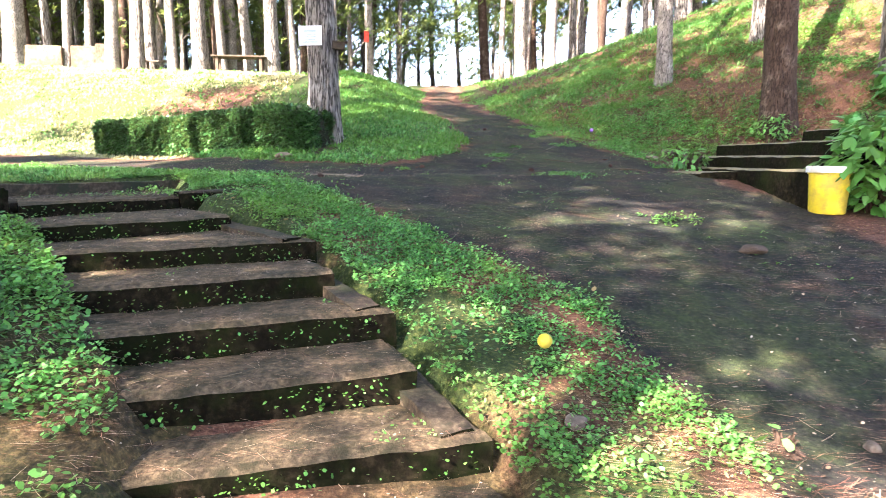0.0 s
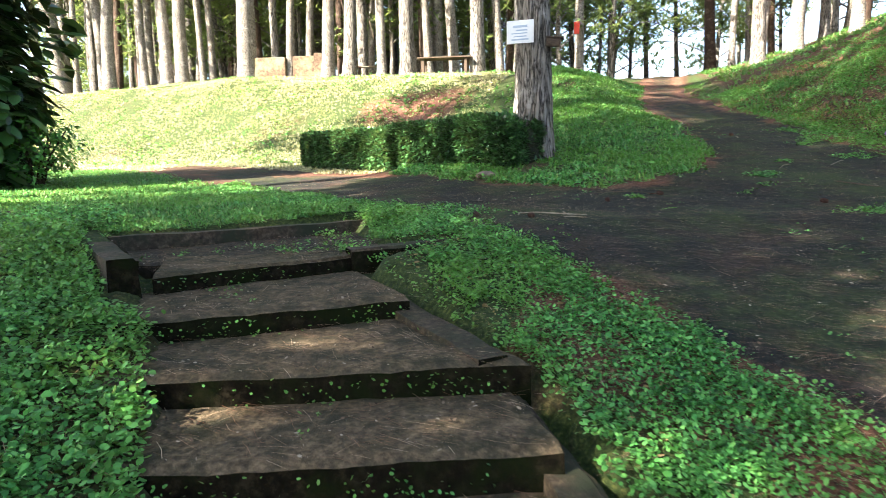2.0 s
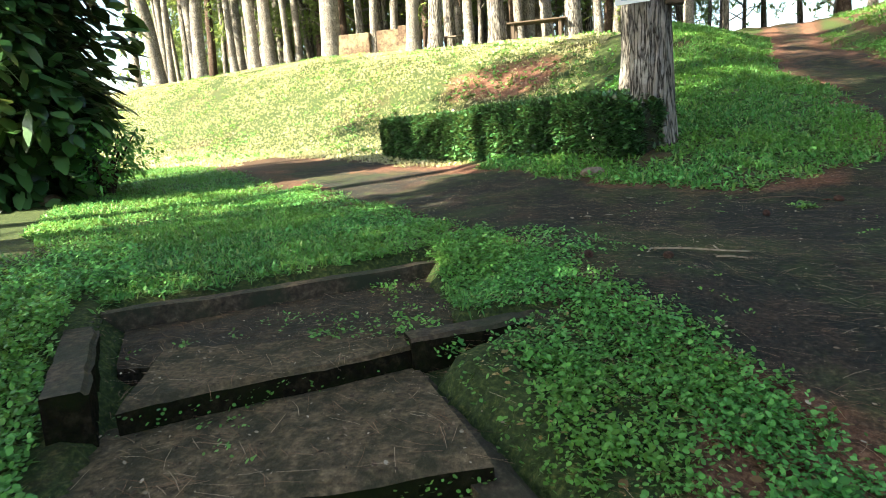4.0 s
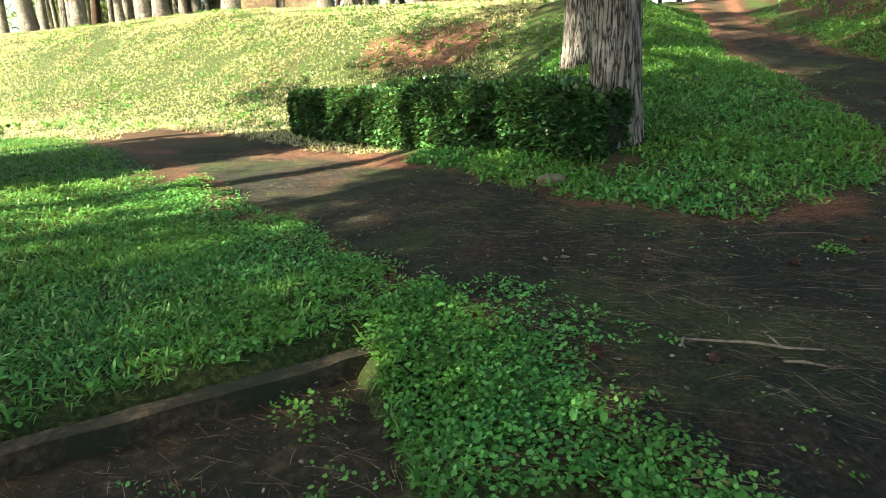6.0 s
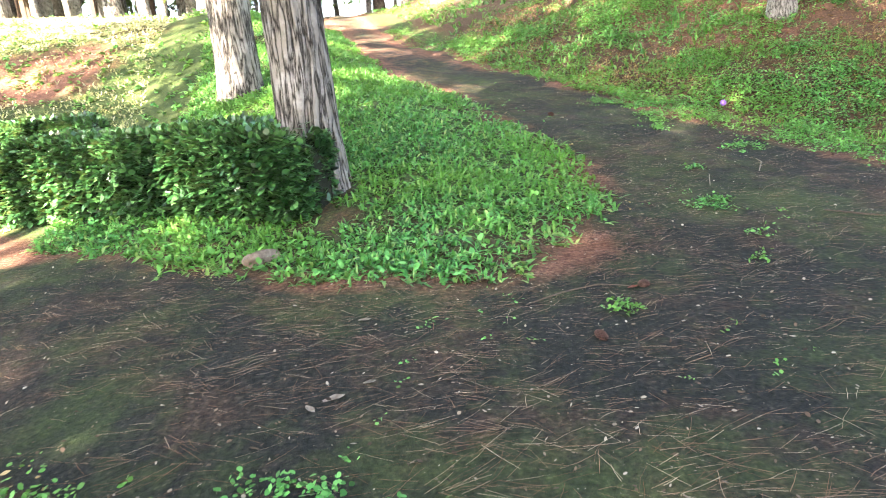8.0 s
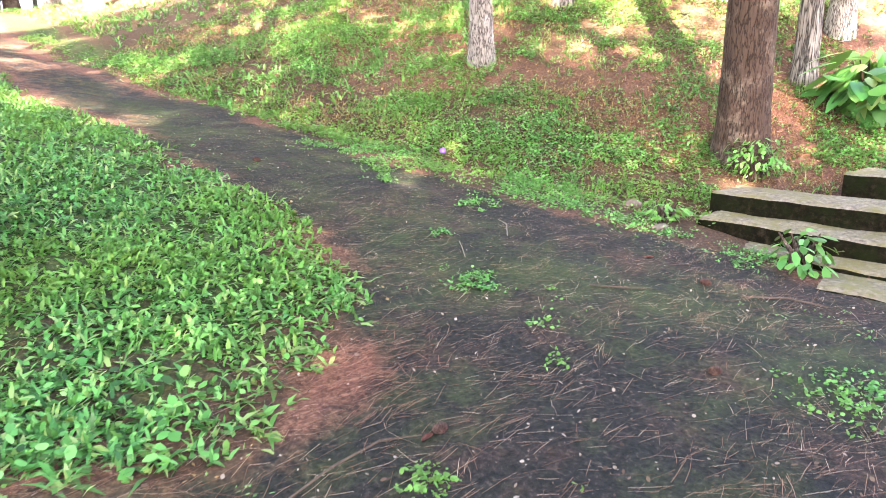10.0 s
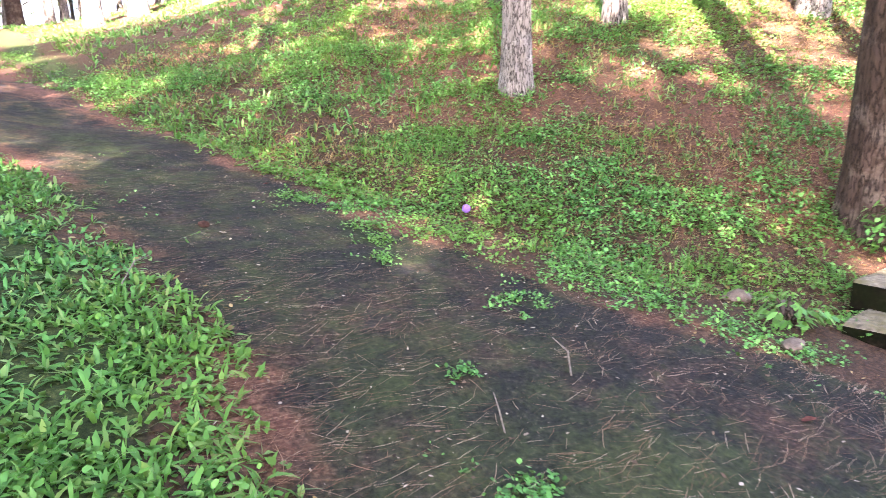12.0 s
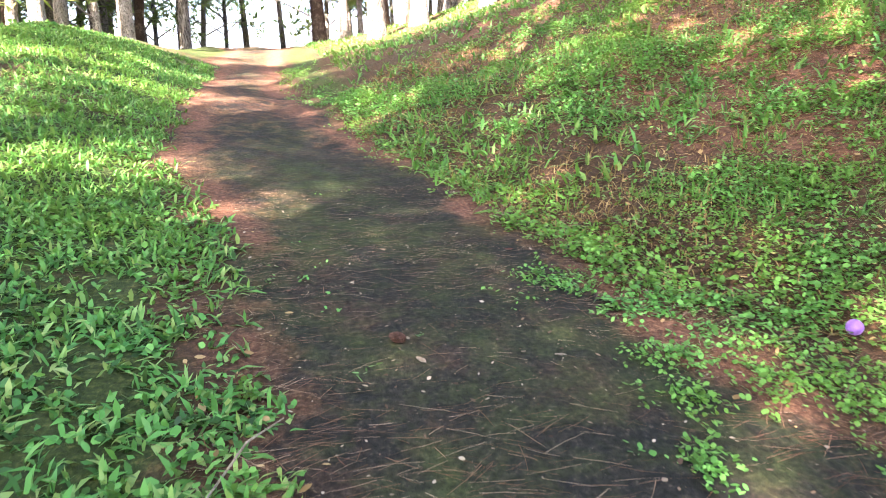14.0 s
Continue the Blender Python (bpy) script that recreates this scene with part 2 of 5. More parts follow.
SIGN_WHITE = surface("sign_sheet", [(0.66, 0.70, 0.76), (0.74, 0.77, 0.82), (0.78, 0.80, 0.84)], 6, 0.5, 0.05, 0.001)
SIGN_INK = surface("sign_ink", [(0.30, 0.40, 0.55), (0.36, 0.46, 0.60), (0.42, 0.50, 0.64)], 30, 0.6, 0.05, 0.001)
RED_PAINT = surface("red_cloth", [(0.45, 0.04, 0.03), (0.55, 0.06, 0.04), (0.6, 0.09, 0.06)], 20, 0.8, 0.2, 0.003)
STONE = surface("field_stone", [(0.07, 0.052, 0.038), (0.14, 0.105, 0.078), (0.22, 0.18, 0.14)], 18, 0.85, 0.6, 0.01)
CONE = surface("pine_cone_scale", [(0.025, 0.013, 0.010), (0.065, 0.032, 0.024), (0.12, 0.07, 0.05)], 40, 0.8, 0.3, 0.002)


# ---- lie of the land ----
def smooth(a, b, v):
    v = np.clip((v - a) / (b - a), 0.0, 1.0)
    return v * v * (3 - 2 * v)


def wobble(x, y, scale, seed=0.0):
    """A cheap smooth noise in -1..1."""
    x, y = np.asarray(x, float) * scale + seed, np.asarray(y, float) * scale - seed * 0.7
    return (np.sin(1.7 * x + 1.1 * np.sin(1.3 * y)) + np.sin(2.1 * y + 1.3 * np.sin(1.9 * x + 1)) + np.sin(1.1 * (x + y) + 2)) / 3


FOOT = np.array(((-40, -1.2), (-6, -0.6), (0, 0.0), (2.3, 0.28), (3.6, 0.56), (4.85, 0.84), (6.4, 1.09), (7.2, 1.2), (9, 1.23)))
RISE = np.array(((8.0, 0.0), (8.6, 0.04), (9.6, 0.2), (12.3, 0.64), (15.3, 1.1), (22.0, 2.14), (32.0, 3.68), (36.0, 3.95), (44.0, 4.0)))
HILL_FOOT = np.array(((-4, 4.2), (5, 4.5), (8, 4.7), (9.5, 4.4), (10.8, 3.5), (12, 2.8), (13.8, 2.2), (17.4, 1.3), (21.8, 0.6), (30, 0.8), (60, 1.2)))
DIRT = ((4.6, -9), (1.6, -9), (1.3, 1.5), (1.12, 2.6), (0.89, 3.7), (0.4, 4.3), (-0.19, 5.0), (-0.94, 5.66), (-1.53, 6.36), (-2.26, 7.0), (-3.64, 8.23), (-4.8, 9.0), (-8.7, 12.1),
        (-11, 13.6), (-11, 14.8), (-8.5, 13.9), (-6.4, 12.6), (-3.75, 10.67), (-2.3, 9.4), (-1.84, 9.2), (-1.21, 8.86), (-0.75, 9.05), (-0.24, 9.43), (0.16, 9.92), (0.36, 11.1), (0.23, 12.7),
        (-0.1, 14.6), (-0.55, 16), (-0.7, 20), (-0.6, 30), (-1.6, 42), (1.0, 42), (0.7, 30), (0.5, 21.8), (1.05, 18), (1.85, 13.8), (2.2, 11.8), (2.62, 10.5), (3.0, 9.5), (3.3, 8.5), (3.6, 6.5), (3.9, 4))
STEPS = ((-0.02, -0.95, 1.1, 0.62, 1.40), (0.13, -1.02, 1.62, 0.38, 1.95), (0.29, -1.12, 2.08, 0.13, 2.45), (0.45, -1.28, 2.45, -0.12, 2.85), (0.605, -1.55, 2.84, -0.32, 3.33),
         (0.75, -1.88, 3.18, -0.63, 3.70), (0.875, -2.22, 3.58, -0.90, 4.17), (0.985, -2.54, 3.98, -1.56, 4.73), (1.09, -2.93, 4.45, -2.17, 5.37))
STAIR_PLAN = ((-0.95, 1.1), (-1.02, 1.62), (-1.28, 2.45), (-1.88, 3.18), (-2.54, 3.98), (-2.98, 4.36), (-3.98, 5.2), (-2.78, 6.78), (-2.4, 6.15), (-2.1, 5.7), (-1.62, 5.9), (-1.95, 5.3), (-0.72, 4.2), (-0.1, 3.4), (0.33, 2.5), (0.82, 1.4))


CREST = np.array(((-32, 1.1), (-26, 0.95), (-20, 0.78), (-15.3, 0.58), (-11, 0.18), (-9, 0.0), (-6, -0.2), (-4.6, -0.45), (-2.7, -0.18), (-1.4, 0.0)))
SHOULDER = np.array(((0, 0), (1.5, 0.38), (3.3, 0.72), (5, 0.95), (9, 0.9), (14, 0.9)))


def inside_by(poly, x, y):
    """How far (x, y) lies inside the outline; outside it is negative."""
    x, y = np.asarray(x, float), np.asarray(y, float)
    best, odd = np.full(x.shape, 1e9), np.zeros(x.shape, bool)
    for (ax, ay), (bx, by) in zip(poly, (*poly[1:], poly[0])):
        dx, dy = bx - ax, by - ay
        s = np.clip(((x - ax) * dx + (y - ay) * dy) / (dx * dx + dy * dy), 0, 1)
        best = np.minimum(best, np.hypot(x - ax - s * dx, y - ay - s * dy))
        if dy:
            odd ^= ((ay > y) != (by > y)) & (x < ax + (y - ay) * dx / dy)
    return np.where(odd, best, -best)


def on_dirt_by(x, y):
    """How far inside the dirt, along a ragged edge."""
    return inside_by(DIRT, x, y) + 0.10 * wobble(x, y, 2.2, 1.5) + 0.06 * wobble(x, y, 6.5, 4.5) + 0.03 * wobble(x, y, 17, 2.5)


def ground_z(x, y):
    x, y = np.asarray(x, float), np.asarray(y, float)
    k = np.where(x > 0, 0.28, 0.6) * (1 - smooth(7, 10, y))
    low = np.interp(y - k * np.clip(x, -8, 8), FOOT[:, 0], FOOT[:, 1])
    rise = np.interp(y - 0.3 * np.clip(x - 1.5, 0, 3) * (1 - smooth(11, 14, y)), RISE[:, 0], RISE[:, 1])
    d = (y - 14.2) + 0.2 * (np.clip(x, -40, 10) + 4)
    bank = (3.15 + 0.035 * np.clip(x + 10, -40, 12)) * (0.55 * smooth(0, 7, d) + 0.45 * smooth(0, 12, d)) + 0.045 * np.clip(y - 9, 0, 6)
    w = smooth(-5.2, -0.8, x)
    z = low + rise * w + bank * (1 - w) + 0.5 * smooth(9.6, 14.5, y) * (1 - smooth(22, 30, y)) * np.exp(-(((x + 2.6) / 1.7) ** 2))
    d = np.clip(x - np.interp(y, HILL_FOOT[:, 0], HILL_FOOT[:, 1]), 0, 14)
    z = z + np.interp(x, CREST[:, 0], CREST[:, 1]) * smooth(14.5, 23, y) - np.interp(d, SHOULDER[:, 0], SHOULDER[:, 1]) * smooth(17, 31, y)
    z = z + 5.5 * (smooth(-6, 14, d) - 0.216) + 0.05 * wobble(x, y, 0.9) * smooth(0, 2, d)
    z = z + (0.07 * wobble(x, y, 0.6, 3) + 0.05 * wobble(x, y, 1.9, 8) + 0.02 * wobble(x, y, 5.0, 1)) * smooth(0.3, 2, bank) + 0.014 * wobble(x, y, 2.7, 5)
    z = z - 0.10 * np.exp(-(((x + 2.3) / 0.3) ** 2 + ((y - 6.15) / 0.4) ** 2))
    return z - 0.16 * smooth(-0.02, 0.1, inside_by(STAIR_PLAN, x, y))


def gz(x, y):
    return float(ground_z(x, y))


def bare_scar(x, y):
    """A slip of bare earth on the face of the bank."""
    return np.exp(-(((x + 6.6) / 1.7) ** 4 + ((y - 19.1 - 0.15 * wobble(x, y, 2.0, 3)) / 1.0) ** 4))


def cover(x, y):
    """Dirt, litter and turf cover, 0 to 1, at places on the ground."""
    din = on_dirt_by(x, y)
    fade = smooth(-9.5, -6.0, x)
    dirt = smooth(-0.12, 0.12, din) * (0.35 + 0.65 * fade)
    near_edge = np.exp(-(((din + 0.02) / 0.28) ** 2))
    hill = smooth(0.3, 1.6, x - np.interp(y, HILL_FOOT[:, 0], HILL_FOOT[:, 1]))
    scar = 1.1 * bare_scar(x, y) + 0.3 * np.exp(-(((x + 19) / 1.5) ** 2 + ((y - 21) / 2) ** 2))
    far_path = smooth(10.5, 18, y) * dirt
    litter = np.clip(0.75 * near_edge * np.clip(0.55 + 0.8 * wobble(x, y, 1.7, 12), 0.1, 1) + hill * (0.5 + 0.3 * wobble(x, y, 0.55, 2)) + 0.75 * scar + 0.46 * far_path + 0.10 * wobble(x, y, 1.3, 9) + 0.28 * smooth(2.3, 3.4, x) * (1 - smooth(10, 12, y)), 0, 1)
    strip = (din < 0) * smooth(1.2, 2.0, y) * (1 - smooth(5.5, 7.5, y + 0.8 * x + 0.6)) * (x > -1.0)
    litter = litter + strip * (0.52 + 0.5 * wobble(x, y, 1.9, 6.5))
    litter = litter + 0.55 * np.exp(-(((x + 6.0) / 2.2) ** 2 + ((y - 11.9) / 0.9) ** 2)) + 0.5 * np.exp(-(((x + 1.5) / 0.7) ** 2 + ((y - 2.2) / 0.8) ** 2)) + 0.35 * np.exp(-(((x + 4.3) / 0.9) ** 2 + ((y - 11.0) / 0.35) ** 2))
    tip = np.exp(-(((x + 0.35) / 0.35) ** 2 + ((y - 9.15) / 0.3) ** 2))
    litter = np.clip(litter + 0.4 * tip, 0, 1)
    lawn = smooth(0, 0.5, -din) * (1 - hill) * (0.75 + 0.3 * wobble(x, y, 0.8, 4))
    litter = np.clip(litter + 0.32 * smooth(14.5, 17, y) * smooth(-2.0, -4.0, x) * (0.6 + 0.6 * wobble(x, y, 0.9, 3)), 0, 1)
    lawn = lawn * (1 - 0.75 * smooth(1.0, 1.8, x))
    return dirt, litter, np.clip(lawn + 0.4 * hill * (wobble(x, y, 0.7, 7) > 0), 0, 1)


# ---- building blocks ----
def link(name, me, mat, parent=None, label="", kind="", category="", group=""):
    for m in mat if isinstance(mat, (list, tuple)) else (mat,):
        me.materials.append(m)
    ob = new(name, me)
    if parent is not None:
        ob.parent = parent
    return tagged(ob, label, category, group, kind)


def part(name, bm, mat, parent=None, label="", smooth_faces=False, **tags):
    me = bpy.data.meshes.new(name)
    bmesh.ops.recalc_face_normals(bm, faces=bm.faces)
    bm.to_mesh(me)
    bm.free()
    if smooth_faces:
        me.polygons.foreach_set("use_smooth", [True] * len(me.polygons))
        me.set_sharp_from_angle(angle=radians(38))
    return link(name, me, mat, parent, label, **tags)


def thing(name, at, label, category, group="", turn=0.0):
    ob = new(name)
    ob.empty_display_size = 0.2
    ob.matrix_world = pose(*at, 0, 0, turn)
    return tagged(ob, label, category, group)


def arrays_mesh(name, verts, faces, shade=False):
    """A mesh from arrays: verts (n, 3), faces (m, 3 or 4)."""
    me = bpy.data.meshes.new(name)
    k = faces.shape[1]
    me.vertices.add(len(verts))
    me.vertices.foreach_set("co", np.ascontiguousarray(verts, dtype=np.float32).ravel())
    me.loops.add(faces.size)
    me.loops.foreach_set("vertex_index", np.ascontiguousarray(faces, dtype=np.int32).ravel())
    me.polygons.add(len(faces))
    me.polygons.foreach_set("loop_start", np.arange(0, faces.size, k, dtype=np.int32))
    me.polygons.foreach_set("loop_total", np.full(len(faces), k, dtype=np.int32))
    if shade:
        me.polygons.foreach_set("use_smooth", np.ones(len(faces), bool))
    me.update(calc_edges=True)
    return me


def blades(name, base, heading, lift, length, width, droop=0.3, shape="leaf", rng=None):
    """Many leaves or blades: each two quads folded along its length, from a base point, in a heading, lifted by an angle."""
    n = len(base)
    ch, sh = np.cos(heading), np.sin(heading)
    cl, sl = np.cos(lift), np.sin(lift)
    way = np.stack([ch * cl, sh * cl, sl], 1)
    side = np.stack([-sh, ch, np.zeros(n)], 1)
    if rng is not None:
        side[:, 2] = rng.uniform(-0.5, 0.5, n)
    up = np.cross(way, side)
    length, width = length[:, None], width[:, None]
    droop_v = np.array([0, 0, -1.0]) * length * droop
    if shape == "leaf":
        rows = [(0.0, 0.15, 0.0), (0.34, 0.95, 0.1), (0.72, 0.85, 0.5), (1.0, 0.12, 1.0)]
    elif shape == "needle":
        rows = [(0.0, 1.0, 0.0), (0.5, 1.0, 0.3), (1.0, 0.6, 1.0)]
    else:
        rows = [(0.0, 0.7, 0.0), (0.45, 1.0, 0.15), (1.0, 0.08, 1.0)]
    vs = []
    bow = np.random.default_rng(n).normal(0, 0.03, (n, 1)) * length * side if shape == "needle" else 0.0
    for s, w, dr in rows:
        mid = base + way * length * s + droop_v * dr + bow * (1 - abs(2 * s - 1))
        off = side * width * w * 0.5
        vs += [mid - off, mid + off]
    v = np.stack(vs, 1).reshape(-1, 3)
    q = np.array([[2 * k, 2 * k + 1, 2 * k + 3, 2 * k + 2] for k in range(len(rows) - 1)])
    f = (np.arange(n)[:, None, None] * 2 * len(rows) + q[None]).reshape(-1, 4)
    return arrays_mesh(name, v, f)


def tube(bm, points, radii, sides=8, wave=0.0, seed=0):
    """A tapered tube through points, closed at its ends."""
    rings = []
    for i, (p, r) in enumerate(zip(points, radii)):
        p = Vector(p)
        a = Vector(points[min(i + 1, len(points) - 1)]) - Vector(points[max(i - 1, 0)])
        q = a.to_track_quat("Z", "Y")
        ring = []
        for k in range(sides):
            t = 2 * math.pi * k / sides
            rr = r * (1 + wave * noise.noise(Vector((math.cos(t) * 2 + seed, math.sin(t) * 2, p.z * 1.5))))
            ring.append(bm.verts.new(p + q @ Vector((math.cos(t) * rr, math.sin(t) * rr, 0))))
        rings.append(ring)
    for a, b in zip(rings, rings[1:]):
        for k in range(sides):
            bm.faces.new((a[k], a[(k + 1) % sides], b[(k + 1) % sides], b[k]))
    bm.faces.new(rings[0][::-1])
    bm.faces.new(rings[-1])


def box(bm, centre, size, turn=None, bevel=0.0):
    m = Matrix.Translation(centre) @ (turn.to_4x4() if turn else Matrix()) @ Matrix.Diagonal((*size, 1))
    made = bmesh.ops.create_cube(bm, size=1.0, matrix=m)
    if bevel:
        vs = set(made["verts"])
        edges = [e for e in bm.edges if e.verts[0] in vs and e.verts[1] in vs]
        bmesh.ops.bevel(bm, geom=edges, offset=bevel, segments=2, affect="EDGES", profile=0.5)


# ---- ground ----
def spread(lo, hi, step, reach):
    """Even steps from lo to hi, growing ones out to the reach."""
    mid = np.arange(lo, hi, step)
    out, s, v = [], step, mid[-1]
    while v < reach:
        s *= 1.13
        v += s
        out.append(v)
    back, s, v = [], step, lo
    while v > -reach:
        s *= 1.13
        v -= s
        back.append(v)
    return np.array(back[::-1] + list(mid) + out)


gx, gy = spread(-4.5, 6.0, 0.075, 900), spread(0.0, 15.0, 0.075, 900)
X, Y = np.meshgrid(gx, gy)
xf, yf = X.ravel(), Y.ravel()
Z = ground_z(xf, yf)
rough = np.clip(cover(xf, yf)[1] + 0.3, 0, 1)
Z = Z + np.random.default_rng(3).uniform(-0.006, 0.006, len(Z)) * rough
idx = np.arange(len(xf)).reshape(X.shape)
quads = np.stack([idx[:-1, :-1], idx[:-1, 1:], idx[1:, 1:], idx[1:, :-1]], -1).reshape(-1, 4)
ground_me = arrays_mesh("ground", np.stack([xf, yf, Z], 1), quads, True)
for label, values in zip(("dirt", "litter", "turf"), cover(xf, yf)):
    a = ground_me.attributes.new(label, "FLOAT", "POINT")
    a.data.foreach_set("value", values.astype(np.float32))
link("ground", ground_me, GROUND, label="forest floor of dark trodden dirt, needle litter and turf", kind="structure", category="ground")


# ---- the concrete stairs ----
def rough_block(name, quad, top, thick, parent, mats, label="", seed=0.0, nu=26, nv=7, slope=None):
    """A worn block over a plan of four corners (front left, front right, back right, back left), with rounded, chipped edges."""
    a, b, c, d = [Vector((*p, 0)) for p in quad]
    bm = bmesh.new()
    def at(u, v, drop):
        p = (a.lerp(b, u)).lerp(d.lerp(c, u), v)
        z = top + (slope(u, v) if slope else 0.0)
        q = Vector((p.x * 4 + seed, p.y * 4, drop * 6))
        wear = 0.012 * noise.noise(q * 0.7) + 0.006 * noise.noise(q * 3)
        edge = max(0.0, 1 - v * 9) ** 2
        out = (a - d).normalized() * (0.016 * noise.noise(q * 1.7) - 0.012 * edge * (drop < 0.005))
        return Vector((p.x + out.x, p.y + out.y, z - drop + wear - 0.018 * edge * (drop < 0.005)))
    cols = []
    for i in range(nu + 1):
        u = i / nu
        col = [bm.verts.new(at(u, 0, thick * k / 4)) for k in (4, 3, 2, 1)] + [bm.verts.new(at(u, 0, 0.018))]
        col += [bm.verts.new(at(u, (j / nv) ** 1.3, 0)) for j in range(nv + 1)]
        col.append(bm.verts.new(at(u, 1, thick)))
        cols.append(col)
    for l, r in zip(cols, cols[1:]):
        for k in range(len(l) - 1):
            f = bm.faces.new((l[k], r[k], r[k + 1], l[k + 1]))
            # front faces take the second material, which has their shade in its colour
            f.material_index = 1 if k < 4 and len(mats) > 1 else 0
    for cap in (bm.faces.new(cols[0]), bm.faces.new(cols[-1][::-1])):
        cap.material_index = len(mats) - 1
    return part(name, bm, mats, parent, label, True)


stairs = thing("garden_stairs", (-1.0, 3.4, gz(-1.0, 3.4)), "old concrete garden stairs, mossy risers, half overgrown by weeds", "stairs")
stairs_inv = stairs.matrix_world.inverted()


def settle(ob, parent_inv):
    """Keep a part where its own coordinates put it in the world."""
    ob.matrix_parent_inverse = parent_inv
    return ob


for i, (z, lx, ly, rx, ry) in enumerate(STEPS):
    if i + 1 < len(STEPS):
        _, bx, by, cx, cy = STEPS[i + 1]
        u = Vector((lx - rx, ly - ry)).normalized() * 0.15
        over = Vector((bx - lx, by - ly)).normalized() * 0.06
        end = u * (-0.5 if i % 2 == 0 else 0.0)
        quad = ((lx + u.x, ly + u.y), (rx + end.x, ry + end.y), (cx + over.x, cy + over.y), (bx + u.x + over.x, by + u.y + over.y))
    else:
        quad = ((lx, ly), (rx, ry), (-1.95, 5.75), (-3.3, 5.0))
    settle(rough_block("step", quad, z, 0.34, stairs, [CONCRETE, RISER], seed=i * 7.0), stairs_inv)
# landing, filled with trodden mud
settle(rough_block("landing", ((-3.35, 4.78), (-2.05, 5.5), (-2.6, 6.75), (-3.9, 5.28)), 1.086, 0.3, stairs, [MUD], "muddy landing floor with weeds", 31, 30, 20), stairs_inv)


def beam(name, p, q, z0, z1, width, depth, mats, parent, label="", seed=0):
    """A kerb from p to q, its top running from z0 to z1, lying to the right of its line."""
    p, q = Vector(p), Vector(q)
    n = Vector((q.y - p.y, p.x - q.x)).normalized() * width
    return rough_block(name, (p, q, q + n, p + n), max(z0, z1), depth, parent, mats, label, seed, 22, 4, lambda u, v: (z0 - max(z0, z1)) * (1 - u) + (z1 - max(z0, z1)) * u)


# the side kerb: one worn length for every two steps, flush with the lower tread at its front
for a in (0, 2, 4, 6):
    za, _, _, ax, ay = STEPS[a]
    zb, _, _, bx, by = STEPS[a + 2]
    out = Vector((by - ay, ax - bx)).normalized() * 0.05
    ahead = Vector((bx - ax, by - ay)).normalized() * 0.07
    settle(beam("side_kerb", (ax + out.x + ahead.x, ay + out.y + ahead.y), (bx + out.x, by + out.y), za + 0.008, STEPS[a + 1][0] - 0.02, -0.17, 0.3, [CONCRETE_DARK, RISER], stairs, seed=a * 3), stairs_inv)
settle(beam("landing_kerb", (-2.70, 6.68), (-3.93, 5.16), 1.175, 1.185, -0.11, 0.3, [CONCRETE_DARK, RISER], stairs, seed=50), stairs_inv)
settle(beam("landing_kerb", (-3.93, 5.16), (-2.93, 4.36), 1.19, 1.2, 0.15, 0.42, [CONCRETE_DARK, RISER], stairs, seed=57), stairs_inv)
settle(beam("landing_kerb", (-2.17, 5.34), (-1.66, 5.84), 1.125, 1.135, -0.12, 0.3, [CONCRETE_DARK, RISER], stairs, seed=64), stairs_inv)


# ---- the wide steps by the hill ----
side_steps = thing("hillside_steps", (3.9, 8.2, gz(3.9, 8.2)), "wide low concrete steps, pale with lichen, below the hill", "steps")
ss_inv = side_steps.matrix_world.inverted()
for i, (x0, x1, z, y0, y1, thick) in enumerate(((3.42, 3.78, 1.28, 9.7, 6.2, 0.6), (3.74, 4.2, 1.43, 9.82, 6.3, 0.3), (4.16, 4.75, 1.60, 9.94, 6.4, 0.3), (5.0, 5.6, 1.78, 9.1, 7.2, 0.3))):
    settle(rough_block("step", ((x0, y0), (x0 + 0.1, y1), (x1 + 0.1, y1), (x1, y0)), z, thick, side_steps, [CONCRETE_LIGHT, RISER], seed=80 + i * 5), ss_inv)


settle(rough_block("step", ((2.98, 8.5), (3.05, 7.75), (3.5, 7.7), (3.5, 8.6)), 1.235, 0.3, side_steps, [CONCRETE_LIGHT, RISER], "low worn bottom slab", 140), ss_inv)


# ---- trees ----
RNG = np.random.default_rng(11)


